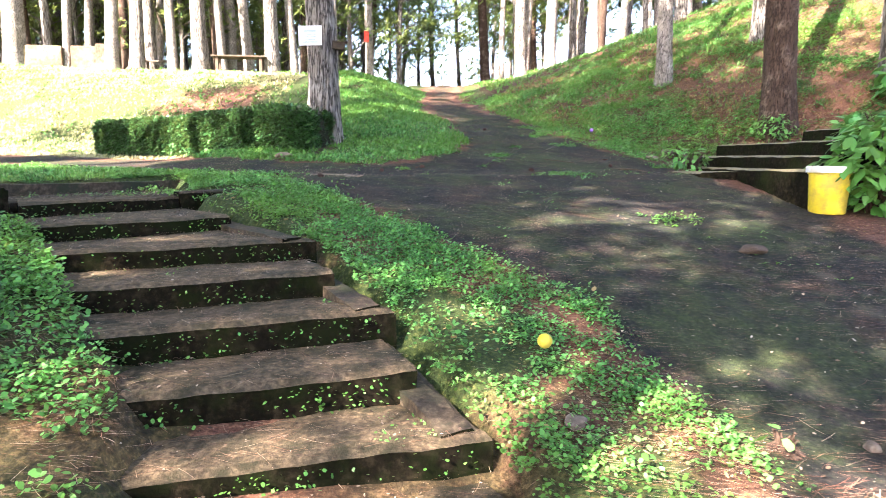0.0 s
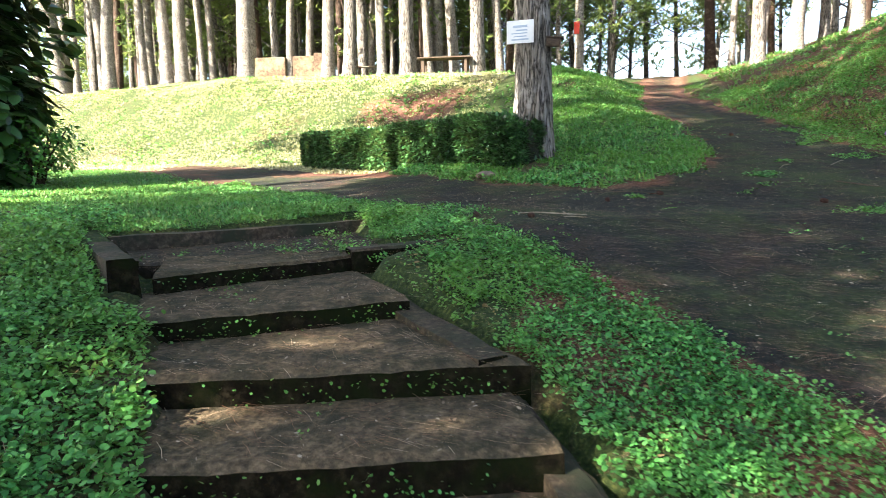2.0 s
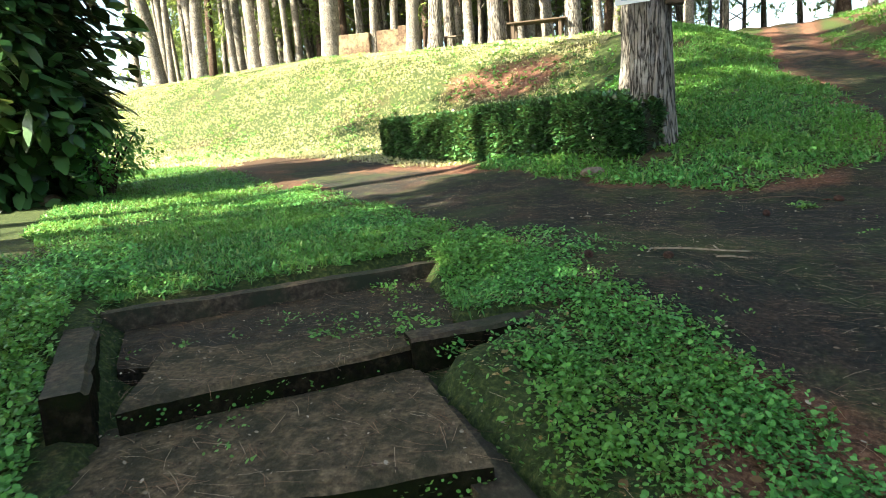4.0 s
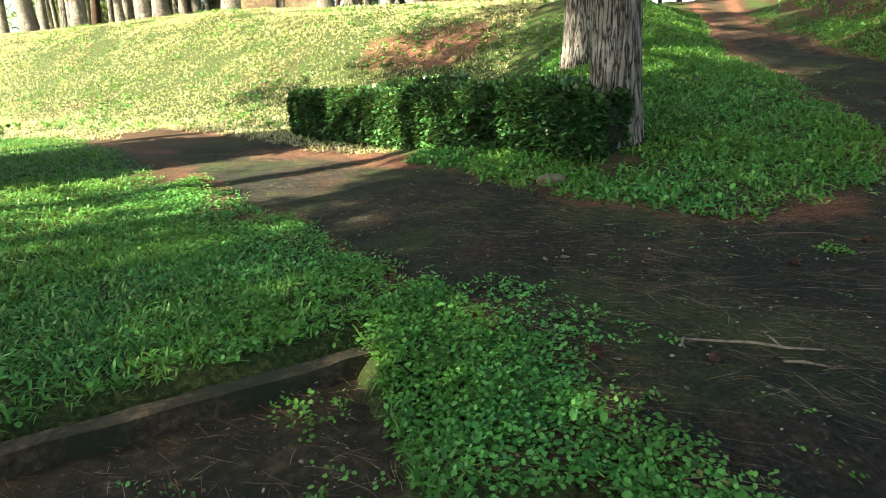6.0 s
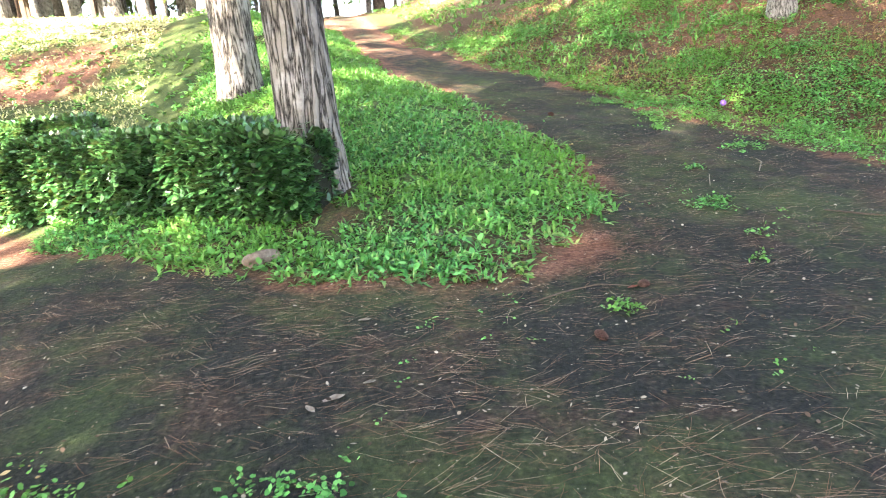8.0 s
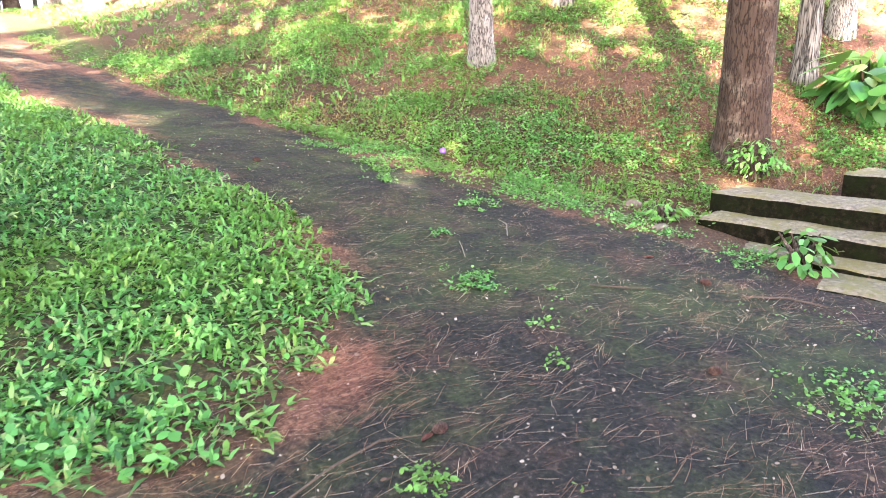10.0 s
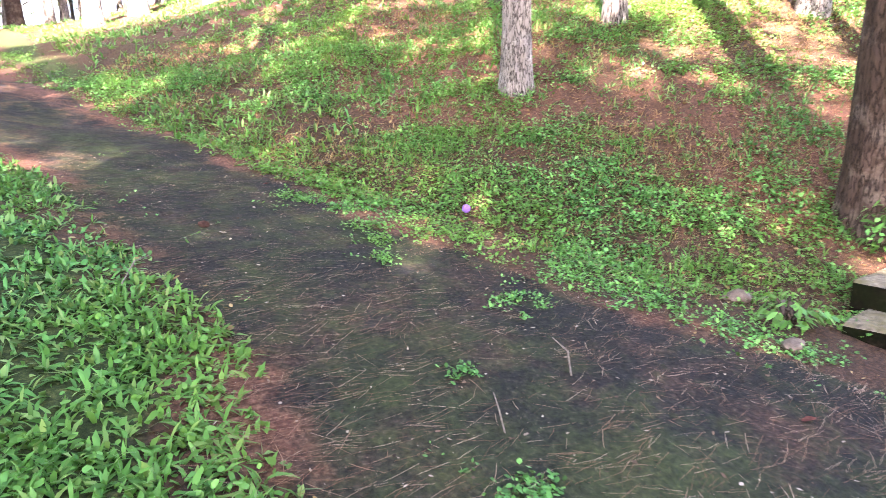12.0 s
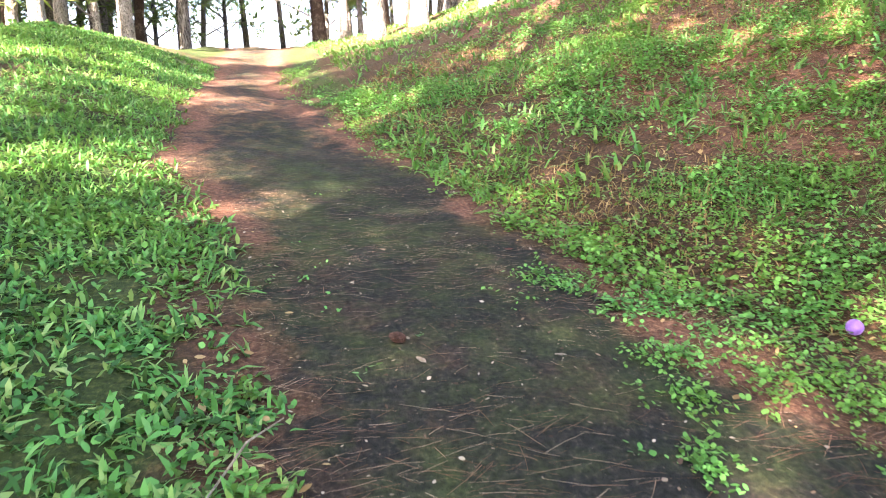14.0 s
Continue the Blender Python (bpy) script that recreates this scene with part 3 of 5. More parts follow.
def trunk_mesh(height, r0, r1, lean=(0, 0), sides=40, rings=70, ridge=0.03, flare=0.35, seed=0.0):
    """A trunk with ridged bark and a flared foot."""
    u = np.linspace(-0.03, 1, rings)
    t = np.linspace(0, 2 * np.pi, sides, endpoint=False)
    U, T = np.meshgrid(u, t, indexing="ij")
    h = U * height
    r = r0 + (r1 - r0) * np.clip(U, 0, 1) + flare * r0 * np.exp(-np.clip(h, 0, None) / 0.28)
    k = np.round(9 + 4 * r0 / 0.2)
    cell = np.abs(np.sin(k * T * 0.5 + 1.1 * np.sin(h * 2.6 + seed) + 0.7 * np.sin(h * 6.1 + 2 * T + seed))) ** 0.6
    cut = np.abs(np.sin(h * 5.2 + 3 * np.sin(2 * T + seed) + 1.3 * np.sin(k * T * 0.5)))** 0.35
    r = r * (1 + 0.05 * np.sin(2 * T + seed)) + ridge * (cell * 0.75 + cut * 0.35 - 0.6)
    bend = 0.04 * np.sin(h * 0.7 + seed)
    x = r * np.cos(T) + lean[0] * h + bend * np.clip(h, 0, 3) * 0.4
    y = r * np.sin(T) + lean[1] * h
    v = np.stack([x, y, h], -1).reshape(-1, 3)
    i = np.arange(rings * sides).reshape(rings, sides)
    f = np.stack([i[:-1], np.roll(i, -1, 1)[:-1], np.roll(i, -1, 1)[1:], i[1:]], -1).reshape(-1, 4)
    return arrays_mesh("trunk", v, f, True)


def crown_mesh(rng, centres, radii, tufts, leaf=(0.28, 0.5), width=0.05):
    """Sprays of needles round limb ends: loose, uneven, with gaps."""
    pts, head, lift = [], [], []
    for c, r in zip(centres, radii):
        k = max(6, int(tufts * r))
        p = rng.normal(0, 1, (k, 3)) * np.array([r, r, r * 0.5]) * 0.55 + c
        for _ in range(5):
            pts.append(p + rng.normal(0, 0.03, p.shape))
            head.append(rng.uniform(0, 2 * np.pi, k))
            lift.append(rng.uniform(-0.5, 1.1, k))
    pts = np.concatenate(pts)
    n = len(pts)
    return blades("crown", pts, np.concatenate(head), np.concatenate(lift), rng.uniform(*leaf, n), rng.uniform(0.6, 1.3, n) * width, 0.15, "grass", rng)


def limbs_mesh(rng, trunk_h, ends, starts):
    bm = bmesh.new()
    for e, s in zip(ends, starts):
        e, s = Vector(e), Vector(s)
        mid = s.lerp(e, 0.5) + Vector((0, 0, 0.12 * (e - s).length))
        tube(bm, [s, mid, e], [0.045, 0.03, 0.012], 6)
    return bm


def pine(name, at, label, r0, height, bark, crown_from, crown_r, clumps, tufts, rng, lean=(0, 0), detail=(28, 40), ridge=0.02, group="", seed=0.0, width=0.05, flare=0.35):
    z = gz(*at)
    t = thing(name, (*at, z - 0.05), label, "tree", group)
    link("trunk", trunk_mesh(height, r0, r0 * 0.35, lean, detail[0], detail[1], ridge, flare, seed), bark, t)
    h = rng.uniform(crown_from, height + 0.6, clumps)
    a = rng.uniform(0, 2 * np.pi, clumps)
    d = crown_r * (1.05 - 0.75 * ((h - crown_from) / (height + 0.6 - crown_from)) ** 1.5) * rng.uniform(0.35, 1.0, clumps)
    c = np.stack([np.cos(a) * d + lean[0] * h, np.sin(a) * d + lean[1] * h, h], 1)
    s = np.stack([lean[0] * h, lean[1] * h, np.minimum(h - 0.25 * d, height - 0.1)], 1)
    part("branchwork", limbs_mesh(rng, height, c, s), bark, t, kind="stuff")
    link("crown", crown_mesh(rng, c, rng.uniform(0.5, 1.1, clumps), tufts, (0.25, 0.45), width), PINE_LEAF, t, "dark green pine needles in loose sprays", "stuff")
    return t


# the tree with the sign, and its neighbour
TREE_A = (-1.94, 10.95)
pine("pine_tree", TREE_A, "thick grey pine with deeply furrowed bark beside the hedge", 0.22, 15, BARK_GREY, 8.5, 4.2, 34, 34, RNG, (-0.035, 0.0), (72, 220), 0.045, seed=1.0, flare=0.22)
pine("pine_tree", (-2.7, 14.6), "grey pine standing behind the hedge", 0.25, 15, BARK_GREY, 9.0, 3.8, 30, 34, RNG, (-0.01, 0.01), (56, 160), 0.035, seed=2.3, flare=0.2)
# trees on the hill
pine("pine_tree", (5.2, 10.2), "dark brown pine with flaking bark above the wide steps", 0.24, 14, BARK_BROWN, 7.5, 4.0, 32, 34, RNG, (-0.02, 0.0), (56, 160), 0.02, seed=4.1, flare=0.3)
pine("pine_tree", (4.52, 13.55), "slim pale grey pine standing on the hillside", 0.155, 13, BARK_PALE, 8.0, 3.2, 26, 34, RNG, (-0.03, 0.0), (48, 140), 0.022, seed=5.7)
HILL_TREES = ((6.53, 13.86, 0.14), (8.3, 10.5, 0.16), (6.95, 10.35, 0.125), (8.15, 12.15, 0.15), (9.9, 13.6, 0.17), (10.6, 17.5, 0.2), (7.6, 21.5, 0.17), (6.3, 28.0, 0.2), (3.45, 29.5, 0.26), (4.85, 30.2, 0.27), (12.4, 11.2, 0.22), (11.5, 22.5, 0.2), (6.6, 34.0, 0.2), (3.0, 34.0, 0.16), (13.5, 15.0, 0.2), (15.0, 19.0, 0.2))
for i, (x, y, r) in enumerate(HILL_TREES):
    pine("pine_tree", (x, y), "pale straight pine standing on the wooded hill", r, 13 + (i % 3), BARK_PALE if i % 2 else BARK_GREY, 7.0, 2.8, 18, 26, RNG, (RNG.uniform(-0.03, 0.03), 0), (24, 60), 0.018, "pines on the hill", i * 1.3)

# the pine wood along the top of the bank: six trees, then copies of them
WOOD = []
for i in range(6):
    WOOD.append(pine("pine_tree", (-30.0 + 3.2 * i, 27.5 + 0.4 * i), "tall bare-trunked pine in the wood on the bank", 0.17 + 0.018 * (i % 3), 16, (BARK_PALE, BARK_GREY, BARK_PALE, BARK_PALE, BARK_GREY, BARK_BROWN)[i], 5.5 + (i % 3) * 1.2, 2.6, 22, 22, RNG, (RNG.uniform(-0.04, 0.04), 0.0), (20, 44), 0.016, "pines on the bank", i * 2.1, 0.06))
DEEP_WOOD = []
for i in range(4):
    DEEP_WOOD.append(pine("pine_tree", (-36.0 + 5.2 * i, 45.5 + 0.4 * i), "pine with low green branches deep in the wood", 0.15, 13, (BARK_PALE, BARK_GREY)[i % 2], 1.5 + 0.8 * i, 3.0, 40, 22, RNG, (RNG.uniform(-0.04, 0.04), 0.0), (14, 24), 0.012, "pines deep in the wood", i * 1.7, 0.09))
WOOD_SPOTS = []
pick = random.Random(5)
for row, (y0, gap) in enumerate(((29.0, 2.6), (31.0, 2.3), (34.0, 1.9), (37.5, 1.5), (42.0, 1.5), (48.0, 1.7))):
    x = -34.0 - row * 4
    while x < 15 + row * 3:
        x += gap * pick.uniform(0.6, 1.5)
        y = y0 + pick.uniform(-1.2, 1.2) + (-0.12 * (x + 10) if x < -3 else 0.6)
        if (abs(x + 0.2) < 2.1 + (0.9 if row < 3 else 0.0) and y < 47) or x > 15 + row * 3 or (x > 1.5 and y < 31):
            continue
        WOOD_SPOTS.append((x, y, row))
# the front row along the crest: place and radius of each trunk
FRONT = ((-26.9, 0.36), (-25.9, 0.15), (-24.6, 0.27), (-23.7, 0.29), (-22.2, 0.14), (-21.0, 0.23), (-20.3, 0.29), (-19.2, 0.15), (-16.65, 0.34), (-14.9, 0.19), (-13.0, 0.25), (-12.07, 0.25), (-10.5, 0.19), (-9.45, 0.29), (-8.66, 0.17), (-6.6, 0.26), (-5.84, 0.18), (-4.2, 0.15))
for x, r in FRONT:
    y = 25.9 + pick.uniform(-0.3, 0.5)
    c = copy_thing(WOOD[pick.randrange(5)], pose(x, y, gz(x, y) - 0.05, pick.uniform(-2, 2), pick.uniform(-3, 3), pick.uniform(0, 360)))
    c.scale = (r / 0.18, r / 0.18, pick.uniform(0.95, 1.15))
for i, (x, y, row) in enumerate(WOOD_SPOTS):
    s = pick.uniform(0.65, 1.35)
    src = WOOD[pick.randrange(6)] if row < 3 or (row == 3 and i % 2) else DEEP_WOOD[pick.randrange(4)]
    c = copy_thing(src, pose(x, y, gz(x, y) - 0.05, pick.uniform(-4, 4), pick.uniform(-5, 5), pick.uniform(0, 360)))
    c.scale = (s, s, pick.uniform(0.9, 1.15))

# low green branches between the trunks of the front row
for i in range(18):
    x, y = -27.0 + 1.45 * i + pick.uniform(-0.6, 0.6), 31.5 + pick.uniform(-1.0, 2.0)
    c = copy_thing(DEEP_WOOD[i % 4], pose(x, y, gz(x, y) - 0.05, 0, pick.uniform(-3, 3), pick.uniform(0, 360)))
    c.scale = (0.85, 0.85, pick.uniform(0.8, 1.0))

# trees behind and beside the walker, whose crowns shade the stairs and the path
SHADE = ((-6.2, -2.9), (-12.5, -2.5), (-8.5, -13.5), (-3.5, -9.0), (-2.0, -14.5), (1.5, -6.5), (5.0, -11.0), (-9.3, 0.8), (-16.5, 5.5), (8.5, -4.0), (-5.0, -0.8), (-12.0, 2.6), (-6.0, -18.0), (-1.0, -4.5),
         (-5.6, 2.0), (-8.6, 4.4), (-11.8, 6.8), (-3.6, -2.6), (-11.5, -4.8), (-8.2, -2.0), (-11.0, -6.4))
for i, (x, y) in enumerate(SHADE):
    pine("pine_tree", (x, y), "tall pine with a wide crown shading the stairs", 0.22, 22 if y > 2 else 17, BARK_GREY, 11.0 if y > 2 else 8.0, 4.2, 44, 36, RNG, (0, 0), (16, 24), 0.01, "shade trees", i * 0.7, 0.07)


# ---- hedge ----
def leaves_on(name, pts, normals, rng, length, width, mat, parent, label="", kind="stuff", droop=0.1):
    n = len(pts)
    head = np.arctan2(normals[:, 1], normals[:, 0]) + rng.normal(0, 0.9, n)
    lift = np.arcsin(np.clip(normals[:, 2], -1, 1)) * 0.5 + rng.normal(0.15, 0.6, n)
    me = blades(name, pts, head, lift, rng.uniform(*length, n), rng.uniform(*width, n), droop, "leaf", rng)
    return link(name, me, mat, parent, label, kind)


def hedge(at_a, at_b, depth, height, count, label, rng, seed):
    """A clipped hedge from a to b: a dark core for its inner shade under a shell of small leaves."""
    a, b = np.array(at_a), np.array(at_b)
    mid = (a + b) / 2
    t = thing("hedge", (mid[0], mid[1], gz(*mid)), label, "hedge")
    inv = t.matrix_world.inverted()
    along = b - a
    long = np.hypot(*along)
    along = along / long
    back = np.array([-along[1], along[0]])
    if back[1] < 0:
        back = -back
    za, zb = gz(*(a + back * depth / 2)), gz(*(b + back * depth / 2))
    def foot(x, y, h):
        """The hedge stands on the ground but is clipped level along its top."""
        f = np.clip(((x - a[0]) * along[0] + (y - a[1]) * along[1]) / long, 0, 1)
        k = np.clip(h / height, 0, 1)
        return (za + (zb - za) * f) * k + ground_z(x, y) * (1 - k) + h
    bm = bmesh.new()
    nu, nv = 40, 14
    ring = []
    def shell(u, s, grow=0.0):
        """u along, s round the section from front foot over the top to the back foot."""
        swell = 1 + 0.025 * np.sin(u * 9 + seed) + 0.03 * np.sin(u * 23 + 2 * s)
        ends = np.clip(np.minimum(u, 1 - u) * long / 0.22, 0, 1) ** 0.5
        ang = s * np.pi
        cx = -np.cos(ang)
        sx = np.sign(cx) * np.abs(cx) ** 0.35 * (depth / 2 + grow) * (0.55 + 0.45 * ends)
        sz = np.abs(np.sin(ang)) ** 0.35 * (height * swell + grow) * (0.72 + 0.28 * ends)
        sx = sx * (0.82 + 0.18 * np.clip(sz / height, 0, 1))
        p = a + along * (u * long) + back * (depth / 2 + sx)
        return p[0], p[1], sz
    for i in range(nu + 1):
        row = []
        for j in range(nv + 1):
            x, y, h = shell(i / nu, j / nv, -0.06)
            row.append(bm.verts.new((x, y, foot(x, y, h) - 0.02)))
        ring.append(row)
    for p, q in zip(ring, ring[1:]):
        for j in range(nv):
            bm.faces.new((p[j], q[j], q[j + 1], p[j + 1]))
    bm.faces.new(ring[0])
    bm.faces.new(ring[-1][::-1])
    settle(part("shade_core", bm, HEDGE_CORE, t, "dark closed core standing in for the shade inside the hedge"), inv)
    u = np.where(rng.uniform(0, 1, count) < 0.84, rng.uniform(0, 1, count), np.where(rng.uniform(0, 1, count) < 0.5, rng.uniform(0, 0.03, count), rng.uniform(0.97, 1.0, count)))
    g = -np.abs(rng.normal(0, 0.04, count)) * np.where((u < 0.03) | (u > 0.97), 4.0, 1.0) + 0.015
    side = rng.uniform(0, 1, count)
    low_s = np.arcsin(np.clip(rng.uniform(0.03, 1.0, count), 0, 1) ** (1 / 0.35)) / np.pi
    s = np.where(side < 0.5, low_s, np.where(side < 0.62, 1 - low_s, rng.uniform(0.06, 0.94, count)))
    pts, nor = [], []
    for i in range(count):
        x, y, h = shell(u[i], s[i], g[i])
        pts.append((x, y, h))
        ang = s[i] * math.pi
        n = np.array([*(back * -math.cos(ang)), math.sin(ang)])
        e = (max(0, 0.04 - u[i]) * -25 + max(0, u[i] - 0.96) * 25)
        n[:2] += along * e
        nor.append(n / np.linalg.norm(n))
    pts, nor = np.array(pts), np.array(nor)
    pts[:, 2] = foot(pts[:, 0], pts[:, 1], pts[:, 2])
    f = leaves_on("foliage", pts, nor, rng, (0.042, 0.09), (0.032, 0.058), HEDGE_LEAF, t, "small glossy dark green leaves")
    settle(f, inv)
    return t


hedge((-7.5, 13.9), (-2.16, 10.2), 0.8, 0.66, 34000, "long low clipped hedge of small dark green leaves", RNG, 1.0)
hedge((-6.6, 15.4), (-4.7, 14.5), 0.7, 0.62, 9000, "short clipped hedge, brighter green, behind the long one", RNG, 4.0)


# ---- carpets of weeds and grass ----
def scatter(count, x0, x1, y0, y1, keep, rng):
    x, y = rng.uniform(x0, x1, count), rng.uniform(y0, y1, count)
    ok = rng.uniform(0, 1, count) < keep(x, y)
    x, y = x[ok], y[ok]
    return np.stack([x, y, ground_z(x, y)], 1)


def off_dirt(x, y, soft=0.12):
    return smooth(-soft, soft, -on_dirt_by(x, y))


def off_stairs(x, y):
    return (inside_by(STAIR_PLAN, x, y) < -0.01) * 1.0


def weed_patch(name, label, pts, rng, size=(0.025, 0.05), high=0.05, per=4, mat=None):
    """Little plants: a few rounded leaves each, held out at different heights."""
    base = np.repeat(pts, per, 0)
    n = len(base)
    tall = np.repeat(rng.uniform(0.2, 1.0, len(pts)), per)
    base = base + np.stack([rng.normal(0, 0.022, n), rng.normal(0, 0.022, n), rng.uniform(0.1, 1, n) * high * tall], 1)
    s = rng.uniform(*size, n)
    me = blades(name, base, rng.uniform(0, 6.283, n), rng.normal(0.25, 0.5, n), s, s * rng.uniform(0.6, 0.95, n), 0.15, "leaf", rng)
    return link(name, me, mat or WEED, None, label, "stuff", "plants")


def grass_patch(name, label, pts, rng, length=(0.06, 0.14), width=(0.006, 0.011), per=3, mat=None, lift=(0.75, 0.35)):
    base = np.repeat(pts, per, 0)
    n = len(base)
    base = base + np.stack([rng.normal(0, 0.012, n), rng.normal(0, 0.012, n), np.full(n, -0.005)], 1)
    me = blades(name, base, rng.uniform(0, 6.283, n), rng.normal(*lift, n), rng.uniform(*length, n), rng.uniform(*width, n), 0.35, "grass", rng)
    return link(name, me, mat or GRASS, None, label, "stuff", "grass")


def island(x, y):
    d = x - np.interp(y, (8.8, 9.4, 9.9, 11.1, 12.7, 14.6, 16, 20), (-0.9, -0.25, 0.16, 0.36, 0.23, -0.1, -0.55, -0.7))
    return (y > 8.8) & (d < 0.1) & (x > np.maximum(-3.2 - (y - 10), -4.4))


WEED_RNG = np.random.default_rng(21)
hole = lambda x, y, cx, cy, r, q: np.exp(-(((x - cx) / r) ** 2 + ((y - cy) / q) ** 2))
bare = lambda x, y: np.clip(0.95 * hole(x, y, -1.35, 2.0, 0.5, 0.5) + 0.8 * hole(x, y, -1.85, 2.75, 0.3, 0.35) + 0.85 * hole(x, y, 0.85, 2.35, 0.4, 0.45) + 0.8 * hole(x, y, -0.57, 4.36, 0.2, 0.2) + 0.7 * hole(x, y, 0.62, 4.1, 0.25, 0.3), 0, 0.96)
thin = lambda x, y: np.clip(0.5 + 0.75 * wobble(x, y, 1.9, 6) + 0.6 * wobble(x, y, 6.0, 2), 0.03, 1) * (1 - bare(x, y))
stair_right = lambda y: np.interp(y, (1.4, 2.45, 3.33, 4.17, 4.73, 5.37, 5.9, 6.9), (0.75, 0.25, -0.2, -0.8, -1.45, -2.0, -1.9, -2.75))
lawn_line = lambda x, y: (y - 5.15) * 0.78 + (x + 3.95) * 0.62   # over 0: beyond the landing
pts = scatter(74000, -6.2, -0.9, -0.6, 6.4, lambda x, y: smooth(-6.2, -4.6, x + 0.3 * wobble(x, y, 1.7, 3)) * smooth(-0.6, 0.9, y + 0.3 * wobble(x, y, 1.7, 5)) * off_stairs(x, y) * (x < stair_right(y)) * (lawn_line(x, y) < 0.25) * ((inside_by(STAIR_PLAN, x, y) < -0.16) | (y < 4.0)) * np.clip(0.7 + 0.5 * wobble(x, y, 1.4, 8) + 0.45 * wobble(x, y, 5.5, 4), 0.05, 1) * (1 - bare(x, y)), WEED_RNG)
weed_patch("weed_carpet", "dense carpet of small green weeds beside the stairs", pts, WEED_RNG, (0.014, 0.034), 0.12, 6)
pts = scatter(110000, -3.6, 1.5, 1.0, 8.4, lambda x, y: off_stairs(x, y) * off_dirt(x, y, 0.18) * (x > stair_right(y) - 0.02) * (y < 7.4) * thin(x, y), WEED_RNG)
weed_patch("weed_carpet", "green weeds mixed with needles between stairs and path", pts, WEED_RNG, (0.011, 0.027), 0.06, 6)
pts = scatter(900, -3.2, 1.5, 1.0, 7.4, lambda x, y: off_stairs(x, y) * off_dirt(x, y, 0.1) * (x > stair_right(y)) * (1 - 0.8 * bare(x, y)), WEED_RNG)
weed_patch("broad_weeds", "larger soft-leaved weeds standing above the carpet", pts, WEED_RNG, (0.02, 0.038), 0.10, 6)
pts = scatter(90000, -14.0, -2.0, 3.6, 13.5, lambda x, y: off_stairs(x, y) * off_dirt(x, y) * (lawn_line(x, y) + 0.25 * np.clip(-4.2 - x, 0, 3) > 0.0) * (y < 7.6 - 0.8 * (x + 2.6)) * np.clip(0.65 + 0.4 * wobble(x, y, 1.2, 2), 0.15, 1) * (x < stair_right(y)) * smooth(0.2, 1.0, -on_dirt_by(x, y)), WEED_RNG)
grass_patch("lawn", "short green lawn beyond the landing", pts, WEED_RNG, (0.05, 0.12), (0.008, 0.016), 3)
near = scatter(34000, -6.0, -2.0, 4.8, 9.0, lambda x, y: off_stairs(x, y) * off_dirt(x, y) * (lawn_line(x, y) > 0.0) * (y < 7.6 - 0.8 * (x + 2.6)) * (x < stair_right(y)) * np.clip(0.6 + 0.5 * wobble(x, y, 3.0, 5), 0.1, 1) * smooth(0.2, 1.0, -on_dirt_by(x, y)), WEED_RNG)
grass_patch("lawn", "thick short lawn grass behind the landing kerb", near, WEED_RNG, (0.035, 0.085), (0.006, 0.012), 3)
weed_patch("weed_carpet", "small weeds growing through the lawn", pts[::2], WEED_RNG, (0.016, 0.036), 0.045, 3)
pts = scatter(42000, -6.5, -1.6, 5.4, 10.5, lambda x, y: off_stairs(x, y) * off_dirt(x, y, 0.15) * (lawn_line(x, y) > 0.0) * (y < 7.7 - 0.8 * (x + 2.6)) * (1 - smooth(0.6, 1.4, -on_dirt_by(x, y))) * np.clip(0.42 + 0.8 * wobble(x, y, 2.1, 14) + 0.5 * wobble(x, y, 6.0, 9), 0.03, 1), WEED_RNG)
weed_patch("weed_carpet", "patchy small weeds where the lawn meets the path", pts, WEED_RNG, (0.012, 0.03), 0.06, 6)
pts = scatter(30000, -4.2, 0.6, 8.7, 14.5, lambda x, y: island(x, y) * off_dirt(x, y, 0.1) * np.clip(0.6 + 0.45 * wobble(x, y, 1.5, 3) + 0.35 * wobble(x, y, 5.0, 1) - 0.5 * (np.hypot(x - TREE_A[0], y - TREE_A[1]) < 0.36), 0.0, 1), WEED_RNG)
grass_patch("grass_patch", "bright broad-bladed grass round the foot of the tree", pts, WEED_RNG, (0.05, 0.13), (0.012, 0.026), 4, lift=(0.5, 0.5))
weed_patch("weed_carpet", "little weeds among the broad-bladed grass", pts[::5], WEED_RNG, (0.02, 0.045), 0.05, 4)
pts = scatter(500, -4.2, -0.9, 8.8, 11.5, lambda x, y: off_dirt(x, y, 0.08) * np.exp(-((inside_by(DIRT, x, y) + 0.25) / 0.25) ** 2), WEED_RNG)
weed_patch("broad_weeds", "larger soft-leaved weeds in front of the hedge", pts, WEED_RNG, (0.03, 0.06), 0.09, 6)
pts = scatter(1700, -2.9, -1.5, 5.5, 7.0, lambda x, y: off_stairs(x, y) * np.exp(-(((x + 2.2) / 0.4) ** 2 + ((y - 6.2) / 0.5) ** 2)), WEED_RNG)
weed_patch("weed_carpet", "weeds creeping over the open side of the landing", pts, WEED_RNG, (0.012, 0.028), 0.05, 5)
pts = scatter(500, -3.0, -2.4, 6.35, 7.05, lambda x, y: hole(x, y, -2.68, 6.72, 0.13, 0.14), WEED_RNG)
pts[:, 2] = np.maximum(pts[:, 2], 1.12)
weed_patch("kerb_weeds", "weeds growing over the broken end of the landing kerb", pts, WEED_RNG, (0.012, 0.028), 0.06, 6)
